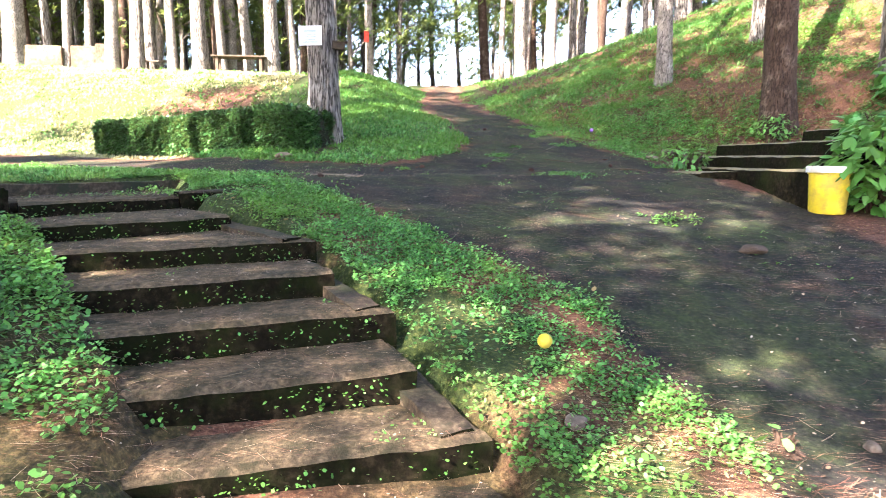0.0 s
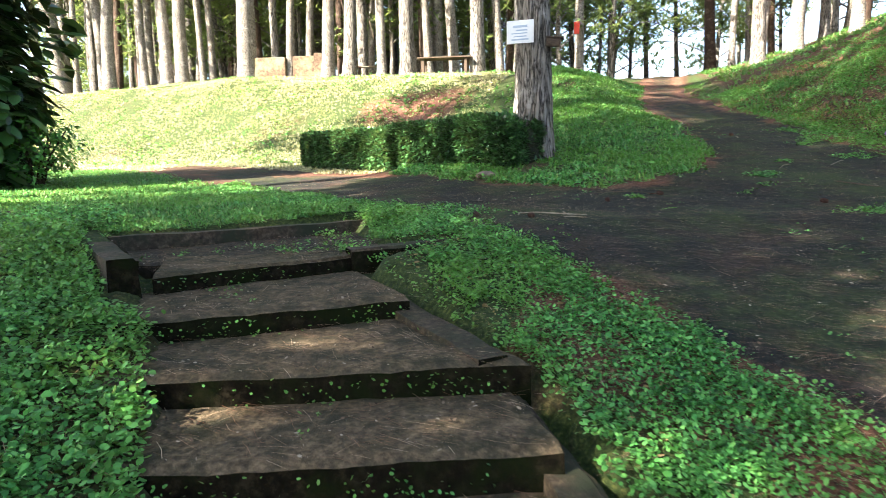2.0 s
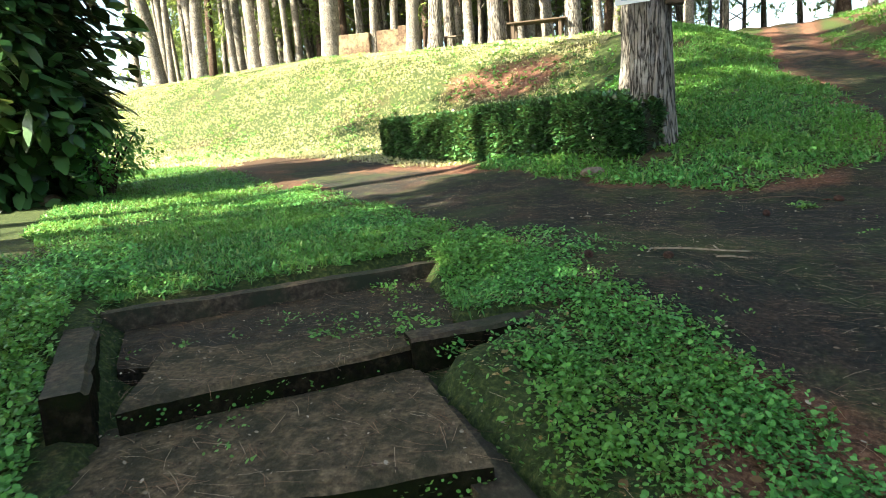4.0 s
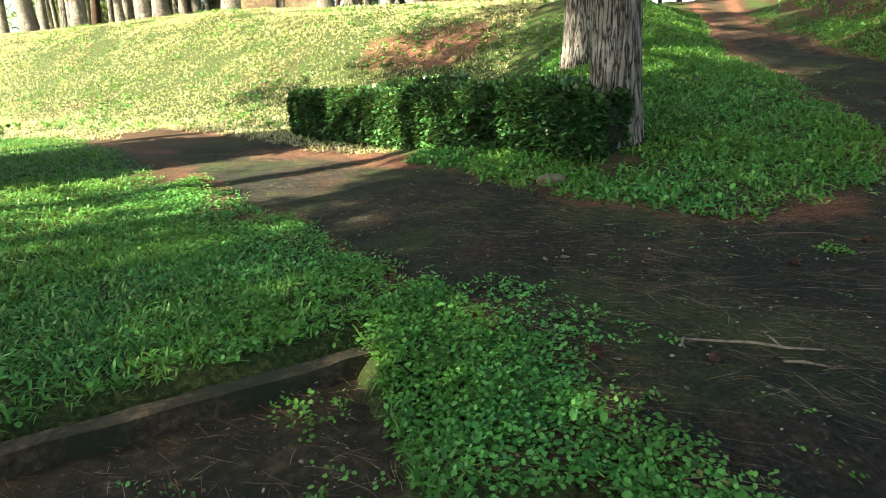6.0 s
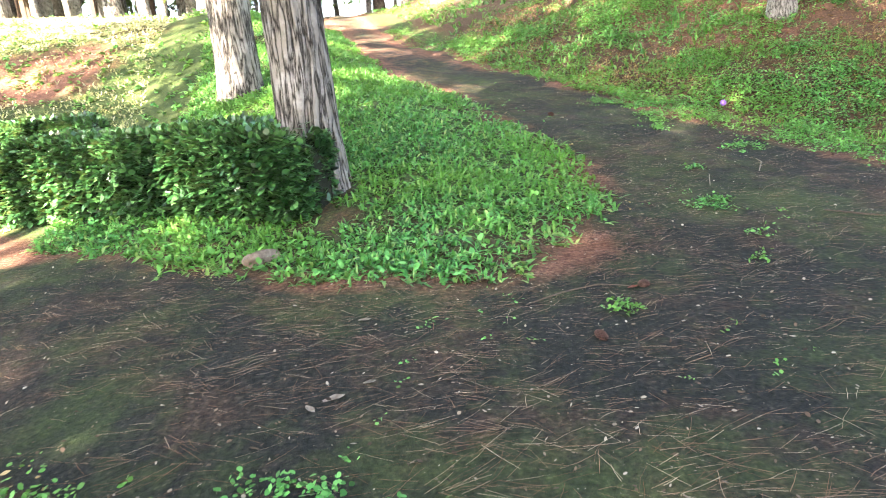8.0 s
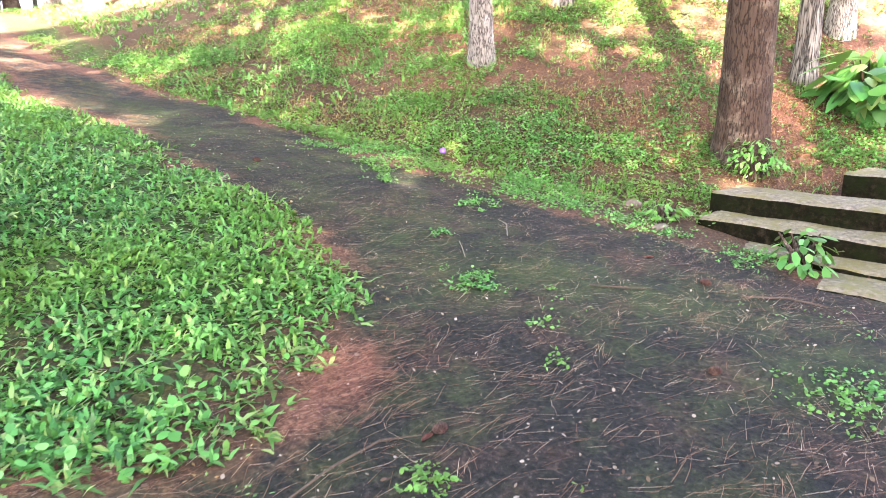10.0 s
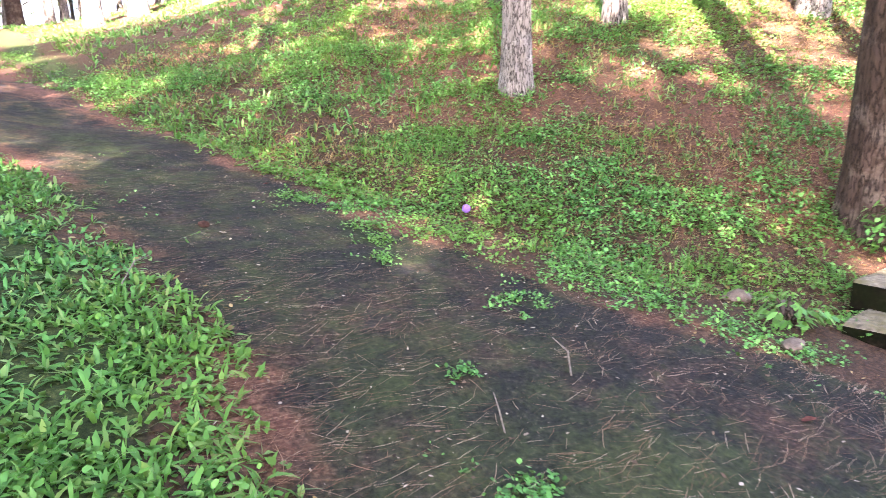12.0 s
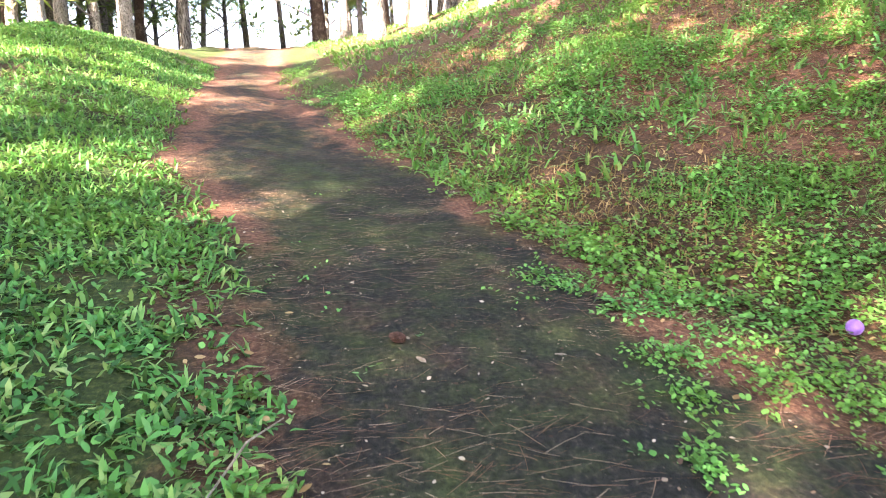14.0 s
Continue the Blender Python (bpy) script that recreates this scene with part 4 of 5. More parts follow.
pts = scatter(900, -3.6, -2.1, 4.9, 6.6, lambda x, y: (inside_by(STAIR_PLAN, x, y) > 0.05) * (np.exp(-(((x + 2.62) / 0.12) ** 2 + ((y - 5.45) / 0.12) ** 2)) + np.exp(-(((x + 2.75) / 0.14) ** 2 + ((y - 6.15) / 0.14) ** 2)) + np.exp(-(((x + 3.15) / 0.18) ** 2 + ((y - 4.9) / 0.1) ** 2)) + 0.9 * np.exp(-(((x + 2.3) / 0.14) ** 2 + ((y - 5.6) / 0.2) ** 2))), WEED_RNG)
pts[:, 2] = 1.09
weed_patch("landing_weeds", "tufts of weeds rooted in the muddy landing", pts, WEED_RNG, (0.011, 0.026), 0.07, 9)
pts = scatter(16000, -3.5, 0.2, 14.5, 24.0, lambda x, y: island(x, y) * off_dirt(x, y, 0.15) * 0.9, WEED_RNG)
grass_patch("grass_patch", "green grass climbing beside the dirt path", pts, WEED_RNG, (0.07, 0.15), (0.012, 0.022), 3)
hill_side = lambda x, y: x - np.interp(y, HILL_FOOT[:, 0], HILL_FOOT[:, 1])
pts = scatter(70000, 1.2, 9.5, 9.0, 20.0, lambda x, y: off_dirt(x, y, 0.1) * (hill_side(x, y) > -0.6) * np.clip(0.28 + 0.85 * wobble(x, y, 1.3, 7) + 0.65 * wobble(x, y, 4.0, 3), 0.06, 0.95), WEED_RNG)
weed_patch("hill_weeds", "patchy low weeds on the needle-strewn hillside", pts, WEED_RNG, (0.015, 0.040), 0.11, 6)
pts = scatter(24000, 1.2, 8.5, 9.0, 20.0, lambda x, y: off_dirt(x, y, 0.1) * (hill_side(x, y) > -0.2) * np.clip(0.3 + 0.8 * wobble(x, y, 1.1, 17), 0.05, 0.9), WEED_RNG)
grass_patch("dry_grass", "tufts of dry straw-coloured grass on the hillside", pts, WEED_RNG, (0.06, 0.16), (0.004, 0.008), 3, DRY)
pts = scatter(12000, 1.6, 8.5, 9.2, 18.0, lambda x, y: off_dirt(x, y, 0.1) * (hill_side(x, y) > -0.3) * np.clip(0.2 + 0.8 * wobble(x, y, 1.6, 21) + 0.6 * wobble(x, y, 5.0, 8), 0.01, 0.9), WEED_RNG)
grass_patch("hill_grass", "tufts of fresh green grass among the hillside weeds", pts, WEED_RNG, (0.07, 0.18), (0.007, 0.014), 5, lift=(0.9, 0.35))
pts = scatter(15000, 0.4, 4.2, 9.6, 24.0, lambda x, y: np.exp(-((inside_by(DIRT, x, y) + 0.28) / 0.28) ** 2) * (x > 0.5) * np.clip(0.6 + 0.5 * wobble(x, y, 1.6, 2), 0, 1), WEED_RNG)
weed_patch("path_edge_weeds", "bright green weeds along the edge of the path", pts, WEED_RNG, (0.014, 0.034), 0.06, 7)
pts = scatter(11000, 1.6, 4.6, 9.6, 14.0, lambda x, y: off_dirt(x, y, 0.08) * np.clip(0.35 + 0.9 * wobble(x, y, 2.3, 5) + 0.3 * wobble(x, y, 7, 3), 0.03, 0.9) * (inside_by(((3.3, 5), (3.35, 9.95), (5.8, 10.1), (5.8, 5)), x, y) < 0), WEED_RNG)
weed_patch("path_edge_weeds", "yellow-green weeds and seedlings at the foot of the hill", pts, WEED_RNG, (0.011, 0.028), 0.05, 6)
kp = []
for (za, _, _, ax, ay), (zb, _, _, bx, by) in zip(STEPS[1:], STEPS[2:]):
    u = WEED_RNG.uniform(0, 1, 60)
    nx, ny = by - ay, ax - bx
    m = math.hypot(nx, ny)
    o = WEED_RNG.uniform(0.09, 0.22, 60)
    kp.append(np.stack([ax + u * (bx - ax) + nx / m * o, ay + u * (by - ay) + ny / m * o, za + u * (zb - za) - 0.03], 1)[wobble(u * 5 + ax, u * 3, 1.6) + WEED_RNG.normal(0, 0.4, 60) > 0])
weed_patch("kerb_weeds", "weeds hanging over the side kerb of the stairs", np.concatenate(kp), WEED_RNG, (0.012, 0.028), 0.07, 7)
pts = scatter(14000, 1.5, 14.0, 14.0, 34.0, lambda x, y: off_dirt(x, y, 0.1) * np.clip(0.5 + 0.6 * wobble(x, y, 0.8, 7), 0.05, 0.9), WEED_RNG)
grass_patch("hill_grass", "rough grass and ferns high on the hillside", pts, WEED_RNG, (0.12, 0.26), (0.018, 0.035), 3)
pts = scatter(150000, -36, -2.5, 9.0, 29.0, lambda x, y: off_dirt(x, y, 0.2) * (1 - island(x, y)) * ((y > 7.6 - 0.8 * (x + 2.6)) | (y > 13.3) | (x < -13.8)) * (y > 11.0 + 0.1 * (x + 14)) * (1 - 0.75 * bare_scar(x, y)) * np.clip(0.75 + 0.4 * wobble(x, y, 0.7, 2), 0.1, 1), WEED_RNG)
grass_patch("sunlit_bank_grass", "short sunlit yellow-green grass on the bank", pts, WEED_RNG, (0.06, 0.15), (0.010, 0.022), 3, BANK_GRASS)
pts = scatter(7000, -26, -3.0, 14.5, 26.0, lambda x, y: np.clip(0.3 + 0.7 * wobble(x, y, 1.0, 12) + 0.7 * bare_scar(x, y), 0, 1), WEED_RNG)
weed_patch("bank_weeds", "dark little weeds dotted over the sunlit bank", pts, WEED_RNG, (0.04, 0.09), 0.12, 5)


# ---- needles lying on the path and steps ----
def lie_z(x, y):
    """The height of what lies at (x, y): the ground, or a tread or the landing."""
    z = ground_z(x, y)
    for i in range(len(STEPS) - 1):
        zt, lx, ly, rx, ry = STEPS[i]
        _, bx, by, cx, cy = STEPS[i + 1]
        z = np.where(inside_by(((lx, ly), (rx, ry), (cx, cy), (bx, by)), x, y) > 0.015, np.maximum(z, zt), z)
    return np.where(inside_by(((-3.7, 5.1), (-2.93, 4.45), (-2.17, 5.37), (-2.0, 5.6), (-2.7, 6.6)), x, y) > 0.0, np.maximum(z, 1.09), z)


def needle_litter(name, label, count, x0, x1, y0, y1, keep, rng, length=(0.07, 0.19), mat=None, high=0.012, width=(0.0010, 0.0019)):
    x, y = rng.uniform(x0, x1, count), rng.uniform(y0, y1, count)
    ok = rng.uniform(0, 1, count) < keep(x, y)
    x, y = x[ok], y[ok]
    head = rng.normal(-0.15, 0.5, len(x)) + np.pi * (rng.uniform(0, 1, len(x)) > 0.5)
    many = np.where(rng.uniform(0, 1, len(x)) < 0.06, rng.integers(3, 9, len(x)), 1)
    x, y, head = np.repeat(x, many), np.repeat(y, many), np.repeat(head, many)
    n = len(x)
    x, y, head = x + rng.normal(0, 0.035, n), y + rng.normal(0, 0.022, n), head + rng.normal(0, 0.22, n)
    p = np.stack([x, y, lie_z(x, y) + rng.uniform(0.006, 0.008 + high, n)], 1)
    me = blades(name, p, head, rng.normal(0, 0.03, n), rng.uniform(*length, n), rng.uniform(*width, n), 0.02, "needle")
    return link(name, me, mat or NEEDLE_BROWN, None, label, "stuff", "pine needles")


on_dirt = lambda x, y: (inside_by(DIRT, x, y) > -0.25) * np.clip(0.55 + 0.7 * wobble(x, y, 1.4, 4), 0.12, 1)
needle_litter("pine_needles", "fallen brown pine needles strewn over the dirt path", 54000, -5.5, 4.0, 2.0, 15.0, on_dirt, WEED_RNG)
needle_litter("pine_needles", "fallen pine needles on the concrete stairs", 5500, -3.9, 0.6, 1.0, 6.7, lambda x, y: (inside_by(STAIR_PLAN, x, y) > 0.0) * 0.9, WEED_RNG, (0.06, 0.16))
needle_litter("pine_needles", "drifts of red-brown needles along the path edges", 45000, -3.0, 4.0, 2.0, 14.0, lambda x, y: np.exp(-((on_dirt_by(x, y) - 0.05) / 0.2) ** 2) * np.clip(0.38 + 0.9 * wobble(x, y, 1.9, 5), 0.05, 1), WEED_RNG, (0.09, 0.18), NEEDLE_RED, 0.03)
needle_litter("pine_needles", "drift of red needles at the tip of the grass", 3200, -1.0, 0.4, 8.7, 9.7, lambda x, y: np.exp(-(((x + 0.35) / 0.3) ** 2 + ((y - 9.2) / 0.22) ** 2)), WEED_RNG, (0.08, 0.16), NEEDLE_RED, 0.035)
needle_litter("pine_needles", "red-brown needles lying over the hillside", 40000, 1.4, 9.0, 9.2, 17.0, lambda x, y: off_dirt(x, y, 0.1) * (hill_side(x, y) > -0.4) * np.clip(0.55 + 0.6 * wobble(x, y, 1.1, 3), 0.05, 1), WEED_RNG, (0.08, 0.18), high=0.03, width=(0.0016, 0.003))
needle_litter("pine_needles", "red-brown needles among the weeds beside the stairs", 16000, -2.6, 1.5, 1.2, 6.0, lambda x, y: off_stairs(x, y) * off_dirt(x, y, 0.2) * np.clip(0.25 + bare(x, y) + 0.4 * wobble(x, y, 1.9, 6.5), 0.03, 1), WEED_RNG, (0.07, 0.16), high=0.03)
pts = scatter(3200, -3.0, 3.5, 3.0, 15.0, lambda x, y: (inside_by(DIRT, x, y) > 0.05) * np.clip(-0.1 + 0.7 * wobble(x, y, 1.8, 11), 0, 0.8), WEED_RNG)
weed_patch("path_weeds", "sparse low weeds growing in the dirt path", pts, WEED_RNG, (0.010, 0.024), 0.03, 5)
pts = scatter(2600, -3.9, 0.5, 1.5, 6.7, lambda x, y: (inside_by(STAIR_PLAN, x, y) > 0.02) * np.clip(-0.25 + 0.9 * wobble(x, y, 2.9, 13), 0, 0.9), WEED_RNG)
pts[:, 2] = lie_z(pts[:, 0], pts[:, 1])
weed_patch("stair_weeds", "little weeds rooted in the cracks of the stairs", pts, WEED_RNG, (0.009, 0.022), 0.03, 6)

for x, y, r, k in ((1.42, 7.69, 0.17, 80), (1.94, 5.57, 0.12, 40), (3.25, 9.1, 0.17, 80), (1.19, 10.38, 0.05, 14), (0.83, 9.66, 0.09, 50), (1.72, 13.1, 0.13, 70), (1.95, 12.78, 0.12, 60), (1.78, 12.05, 0.07, 30), (1.86, 12.3, 0.08, 36), (0.75, 9.05, 0.05, 7), (0.55, 8.75, 0.04, 6), (2.0, 10.9, 0.12, 40), (1.6, 11.7, 0.08, 26), (-1.95, 6.95, 0.2, 80), (-2.3, 7.35, 0.18, 50), (-0.5, 8.45, 0.05, 16)):
    px, py = WEED_RNG.normal(x, r, k), WEED_RNG.normal(y, r * 0.8, k)
    weed_patch("path_weed_clump", "small clump of green weeds rooted in the dirt path", np.stack([px, py, ground_z(px, py)], 1), WEED_RNG, (0.013, 0.03), 0.05, 7)

# leaves clinging to the risers
rp = []
for i, (z, lx, ly, rx, ry) in enumerate(STEPS):
    k = 300
    u = WEED_RNG.uniform(-0.08, 1, k)
    keep = wobble(u * 6 + i * 3, u * 0 + i, 1.0) + WEED_RNG.normal(0, 0.4, k) > 0.0
    fx, fy = -(ry - ly), rx - lx
    m = math.hypot(fx, fy)
    x, y = lx + u * (rx - lx) + fx / m * -0.015, ly + u * (ry - ly) + fy / m * -0.015
    rp.append(np.stack([x, y, z - WEED_RNG.uniform(0.02, 0.15, k)], 1)[keep])
rp = np.concatenate(rp)
n = len(rp)
rs = WEED_RNG.uniform(0.007, 0.02, n)
link("riser_weeds", blades("riser_weeds", rp, WEED_RNG.normal(-1.0, 0.7, n), WEED_RNG.normal(0.2, 0.5, n), rs, rs * 0.9, 0.2, "leaf", WEED_RNG), WEED, None, "tiny weeds clinging to the mossy stair risers", "stuff", "plants")


# ---- loose things ----
def bucket(at):
    """A plastic pail with a white lid, turning slightly outwards to its rim."""
    x, y = at
    t = thing("bucket", (x, y, gz(x, y) - 0.01), "yellow plastic pail with a dirty white lid by the steps", "bucket")
    bm = bmesh.new()
    prof = [(0.150, 0.0), (0.158, 0.012), (0.175, 0.37), (0.186, 0.372), (0.187, 0.395), (0.176, 0.40)]
    seg = 40
    rings = [[bm.verts.new((r * math.cos(2 * math.pi * k / seg), r * math.sin(2 * math.pi * k / seg), z)) for k in range(seg)] for r, z in prof]
    for a, b in zip(rings, rings[1:]):
        for k in range(seg):
            bm.faces.new((a[k], a[(k + 1) % seg], b[(k + 1) % seg], b[k]))
    bm.faces.new(rings[0][::-1])
    part("body", bm, YELLOW, t, "", True)
    bm = bmesh.new()
    prof = [(0.178, 0.385), (0.200, 0.388), (0.204, 0.43), (0.196, 0.445), (0.18, 0.447), (0.174, 0.436), (0.0005, 0.438)]
    rings = [[bm.verts.new((r * math.cos(2 * math.pi * k / seg), r * math.sin(2 * math.pi * k / seg), z)) for k in range(seg)] for r, z in prof]
    for a, b in zip(rings, rings[1:]):
        for k in range(seg):
            bm.faces.new((a[k], a[(k + 1) % seg], b[(k + 1) % seg], b[k]))
    part("lid", bm, WHITE_PLASTIC, t, "dirty white lid", True)
    return t


bucket((3.66, 6.15))


def ball(at, r, mat, label):
    x, y = at
    bm = bmesh.new()
    bmesh.ops.create_uvsphere(bm, u_segments=28, v_segments=18, radius=r)
    for v in bm.verts:
        v.co *= 1 + 0.012 * noise.noise(v.co * 20) - 0.02 * max(0, 1 - abs(v.co.z) / (0.06 * r))
    ob = part("ball", bm, mat, None, label, True, category="ball")
    ob.matrix_world = pose(x, y, gz(x, y) + r + 0.03, 30, 20, 0)
    return ob


ball((0.51, 3.14), 0.038, YELLOW, "small yellow plastic ball lying in the weeds")
ball((2.78, 12.3), 0.036, PURPLE, "small lilac plastic ball at the path's edge")


def sign(centre, w, h):
    t = thing("sign", centre, "white printed notice nailed to the pine trunk", "sign", turn=-6)
    bm = bmesh.new()
    box(bm, (0, 0, 0), (w, 0.012, h), None, 0.003)
    sheet = part("sheet", bm, SIGN_WHITE, t)
    for k, (x, z, bw, bh) in enumerate(((0.0, 0.07, 0.2, 0.03), (0.02, 0.02, 0.16, 0.018), (-0.01, -0.02, 0.22, 0.014), (0.0, -0.06, 0.18, 0.014), (0.0, -0.10, 0.24, 0.02))):
        bm = bmesh.new()
        box(bm, (x, -0.008, z), (bw, 0.003, bh))
        part("print_bar", bm, SIGN_INK, sheet, "faded blue line of print")


sign((-2.11, 10.63, 3.33), 0.38, 0.30)
bm = bmesh.new()
box(bm, (0, 0, 0), (0.20, 0.12, 0.11), None, 0.015)
box(bm, (0.02, 0, 0.065), (0.24, 0.15, 0.02), None, 0.006)
part("wooden_box", bm, WOOD_DARK, None, "small dark wooden box fixed to the pine trunk", category="box").matrix_world = pose(-1.70, 10.86, 3.2, 0, 4, 10)


def stone(at, size, label, turn, mat=STONE, sink=0.3):
    x, y = at
    bm = bmesh.new()
    bmesh.ops.create_icosphere(bm, subdivisions=3, radius=1.0)
    for v in bm.verts:
        v.co *= 1 + 0.35 * noise.noise(v.co * 1.1 + Vector((x * 3, y, 0))) + 0.08 * noise.noise(v.co * 4)
        v.co = Vector((v.co.x * size[0], v.co.y * size[1], v.co.z * size[2]))
    ob = part("stone", bm, mat, None, label, True, category="stone")
    ob.matrix_world = pose(x, y, gz(x, y) + size[2] * (1 - 2 * sink), 0, 0, turn)
    return ob


stone((-2.38, 9.76), (0.12, 0.07, 0.055), "pale brown stone lying in front of the hedge", 20)
stone((3.55, 10.4), (0.11, 0.08, 0.05), "whitish stone by the wide steps", 0)
stone((3.75, 10.15), (0.09, 0.07, 0.05), "whitish stone by the wide steps", 50)
stone((3.15, 9.85), (0.10, 0.06, 0.04), "small pale stone at the path's edge", 10)
stone((-10.2, 9.0), (0.16, 0.12, 0.10), "reddish lump of rock under the broad-leaved bush", 30, BRICK)
stone((0.55, 2.55), (0.06, 0.045, 0.03), "brown stone among the weeds beside the stairs", 70)
stone((1.72, 2.45), (0.03, 0.03, 0.025), "pale pebble on the dirt path", 0)
stone((2.35, 4.85), (0.10, 0.07, 0.04), "dark flat stone on the dirt path", 0, WOOD_DARK)


def stick(points, radii, label, name="stick", twigs=(), mat=STICK):
    t = thing(name, (points[0][0], points[0][1], gz(*points[0][:2])), label, "stick")
    inv = t.matrix_world.inverted()
    bm = bmesh.new()
    tube(bm, [(x, y, gz(x, y) + 0.012 + h) for x, y, h in points], radii, 8, 0.25, points[0][0])
    settle(part("stem", bm, mat, t, "", True), inv)
    for tw in twigs:
        bm = bmesh.new()
        tube(bm, [(x, y, gz(x, y) + 0.012 + h) for x, y, h in tw], [0.005] * (len(tw) - 1) + [0.002], 6)
        settle(part("twig", bm, STICK, t, "", True), inv)


stick(((-1.40, 6.93, 0.0), (-1.26, 6.92, 0.015), (-1.12, 6.96, 0.01), (-1.0, 6.945, 0.008), (-0.86, 6.97, 0.0)), (0.003, 0.005, 0.0055, 0.005, 0.003), "pale forked dead branch lying on the dirt", twigs=(((-1.39, 6.93, 0.005), (-1.4, 6.88, 0), (-1.385, 6.84, 0)), ((-1.02, 6.945, 0.01), (-1.05, 7.0, 0.02), (-1.06, 7.03, 0.02))))
stick(((-1.03, 6.83, 0), (-0.96, 6.835, 0.004), (-0.87, 6.82, 0)), (0.005, 0.006, 0.003), "short pale dead twig lying on the dirt")
stick(((-0.98, 8.62, 0), (-0.75, 8.68, 0.01), (-0.52, 8.71, 0.005), (-0.36, 8.66, 0)), (0.003, 0.0045, 0.004, 0.002), "dark thin twig lying beside the grass", mat=WOOD_DARK)
stick(((1.60, 10.14, 0), (1.72, 10.27, 0.03), (1.80, 10.44, 0.01)), (0.004, 0.0045, 0.0025), "pale crooked stick lying on the path")
stick(((1.04, 9.98, 0), (1.10, 10.08, 0.02), (1.18, 10.2, 0.0)), (0.003, 0.0035, 0.002), "thin pale stick on the path")
stick(((1.44, 9.26, 0), (1.62, 9.12, 0.01), (1.82, 9.06, 0)), (0.005, 0.007, 0.003), "brown bent twig on the path", mat=WOOD_DARK)
stick(((2.3, 8.7, 0), (2.5, 8.5, 0.01), (2.62, 8.25, 0)), (0.005, 0.008, 0.003), "brown bent twig on the path", mat=WOOD_DARK)
stick(((0.1, 11.75, 0.03), (0.22, 12.0, 0.05), (0.33, 12.15, 0.03)), (0.003, 0.004, 0.002), "dry stalk lying in the grass")


def pine_cone():
    t = thing("pine_cone", (0, 0, 0), "brown pine cone lying on the ground", "pine cone", "fallen cones")
    bm = bmesh.new()
    for ring in range(9):
        u = ring / 8
        r = 0.019 * math.sin(math.pi * (0.12 + 0.8 * u)) ** 0.8
        for k in range(9):
            a = 2 * math.pi * (k + 0.5 * (ring % 2)) / 9
            c = Vector((r * math.cos(a), -0.033 + 0.062 * u, r * math.sin(a)))
            box(bm, c, (0.010, 0.008, 0.005), Euler((0.5, -a, 0)).to_matrix())
    tube(bm, [(0, -0.034, 0), (0, 0, 0), (0, 0.03, 0)], [0.009, 0.014, 0.006], 8)
    part("cone_body", bm, CONE, t, "", kind="stuff")
    return t


cone = pine_cone()
CONES = ((-1.72, 6.72, 40), (-0.28, 8.65, 100), (-0.77, 8.17, 20), (1.12, 8.25, 70), (-1.28, 6.78, 150), (0.8, 12.65, 60), (2.3, 8.95, 10))
for i, (x, y, a) in enumerate(CONES):
    m = pose(x, y, gz(x, y) + 0.018, 10, 0, a)
    if i:
        copy_thing(cone, m)
    else:
        cone.matrix_world = m


LEAF_PALE = surface("bleached_leaf", [(0.14, 0.11, 0.085), (0.26, 0.22, 0.18), (0.38, 0.34, 0.29)], 40, 0.8, 0.3, 0.002)
LEAF_RED = surface("red_dead_leaf", [(0.09, 0.03, 0.022), (0.15, 0.05, 0.036), (0.21, 0.08, 0.055)], 40, 0.8, 0.3, 0.002)


def dead_leaf(at, size, turn, mat, label):
    """A curled leaf: a pointed blade cupped along its midrib and rolled at the tip."""
    x, y = at
    bm = bmesh.new()
    rows = []
    for i in range(9):
        u = i / 8
        w = size * 0.19 * math.sin(math.pi * min(1.0, 0.06 + 0.92 * u)) ** 0.8
        rows.append([bm.verts.new((size * (u - 0.5), w * k / 2, 0.25 * w * abs(k) + size * 0.22 * (u - 0.4) ** 2 + 0.02 * size * math.sin(9 * u + k))) for k in (-2, -1, 0, 1, 2)])
    for a, b in zip(rows, rows[1:]):
        for k in range(4):
            bm.faces.new((a[k], b[k], b[k + 1], a[k + 1]))
    bmesh.ops.solidify(bm, geom=bm.faces[:], thickness=0.0015)
    ob = part("dead_leaf", bm, mat, None, label, True, category="leaf")
    ob.matrix_world = pose(x, y, gz(x, y) + 0.008, 4, 3, turn)


for x, y, size, turn in ((-2.04, 8.02, 0.10, 20), (-2.14, 7.97, 0.07, -60), (-1.88, 8.11, 0.06, 10), (-1.83, 8.74, 0.07, 0), (1.43, 12.41, 0.05, -20), (0.86, 12.46, 0.07, -70), (4.41, 14.12, 0.09, 30)):
    dead_leaf((x, y), size, turn, LEAF_PALE, "curled bleached dead leaf lying on the ground")
for x, y, size, turn in ((-0.35, 8.64, 0.075, 15), (-0.77, 8.16, 0.06, 60), (0.81, 12.67, 0.07, 40), (1.64, 13.59, 0.06, 10), (2.33, 9.41, 0.09, -15), (0.36, 2.42, 0.08, 50)):
    dead_leaf((x, y), size, turn, LEAF_RED, "curled dark red dead leaf lying on the dirt")


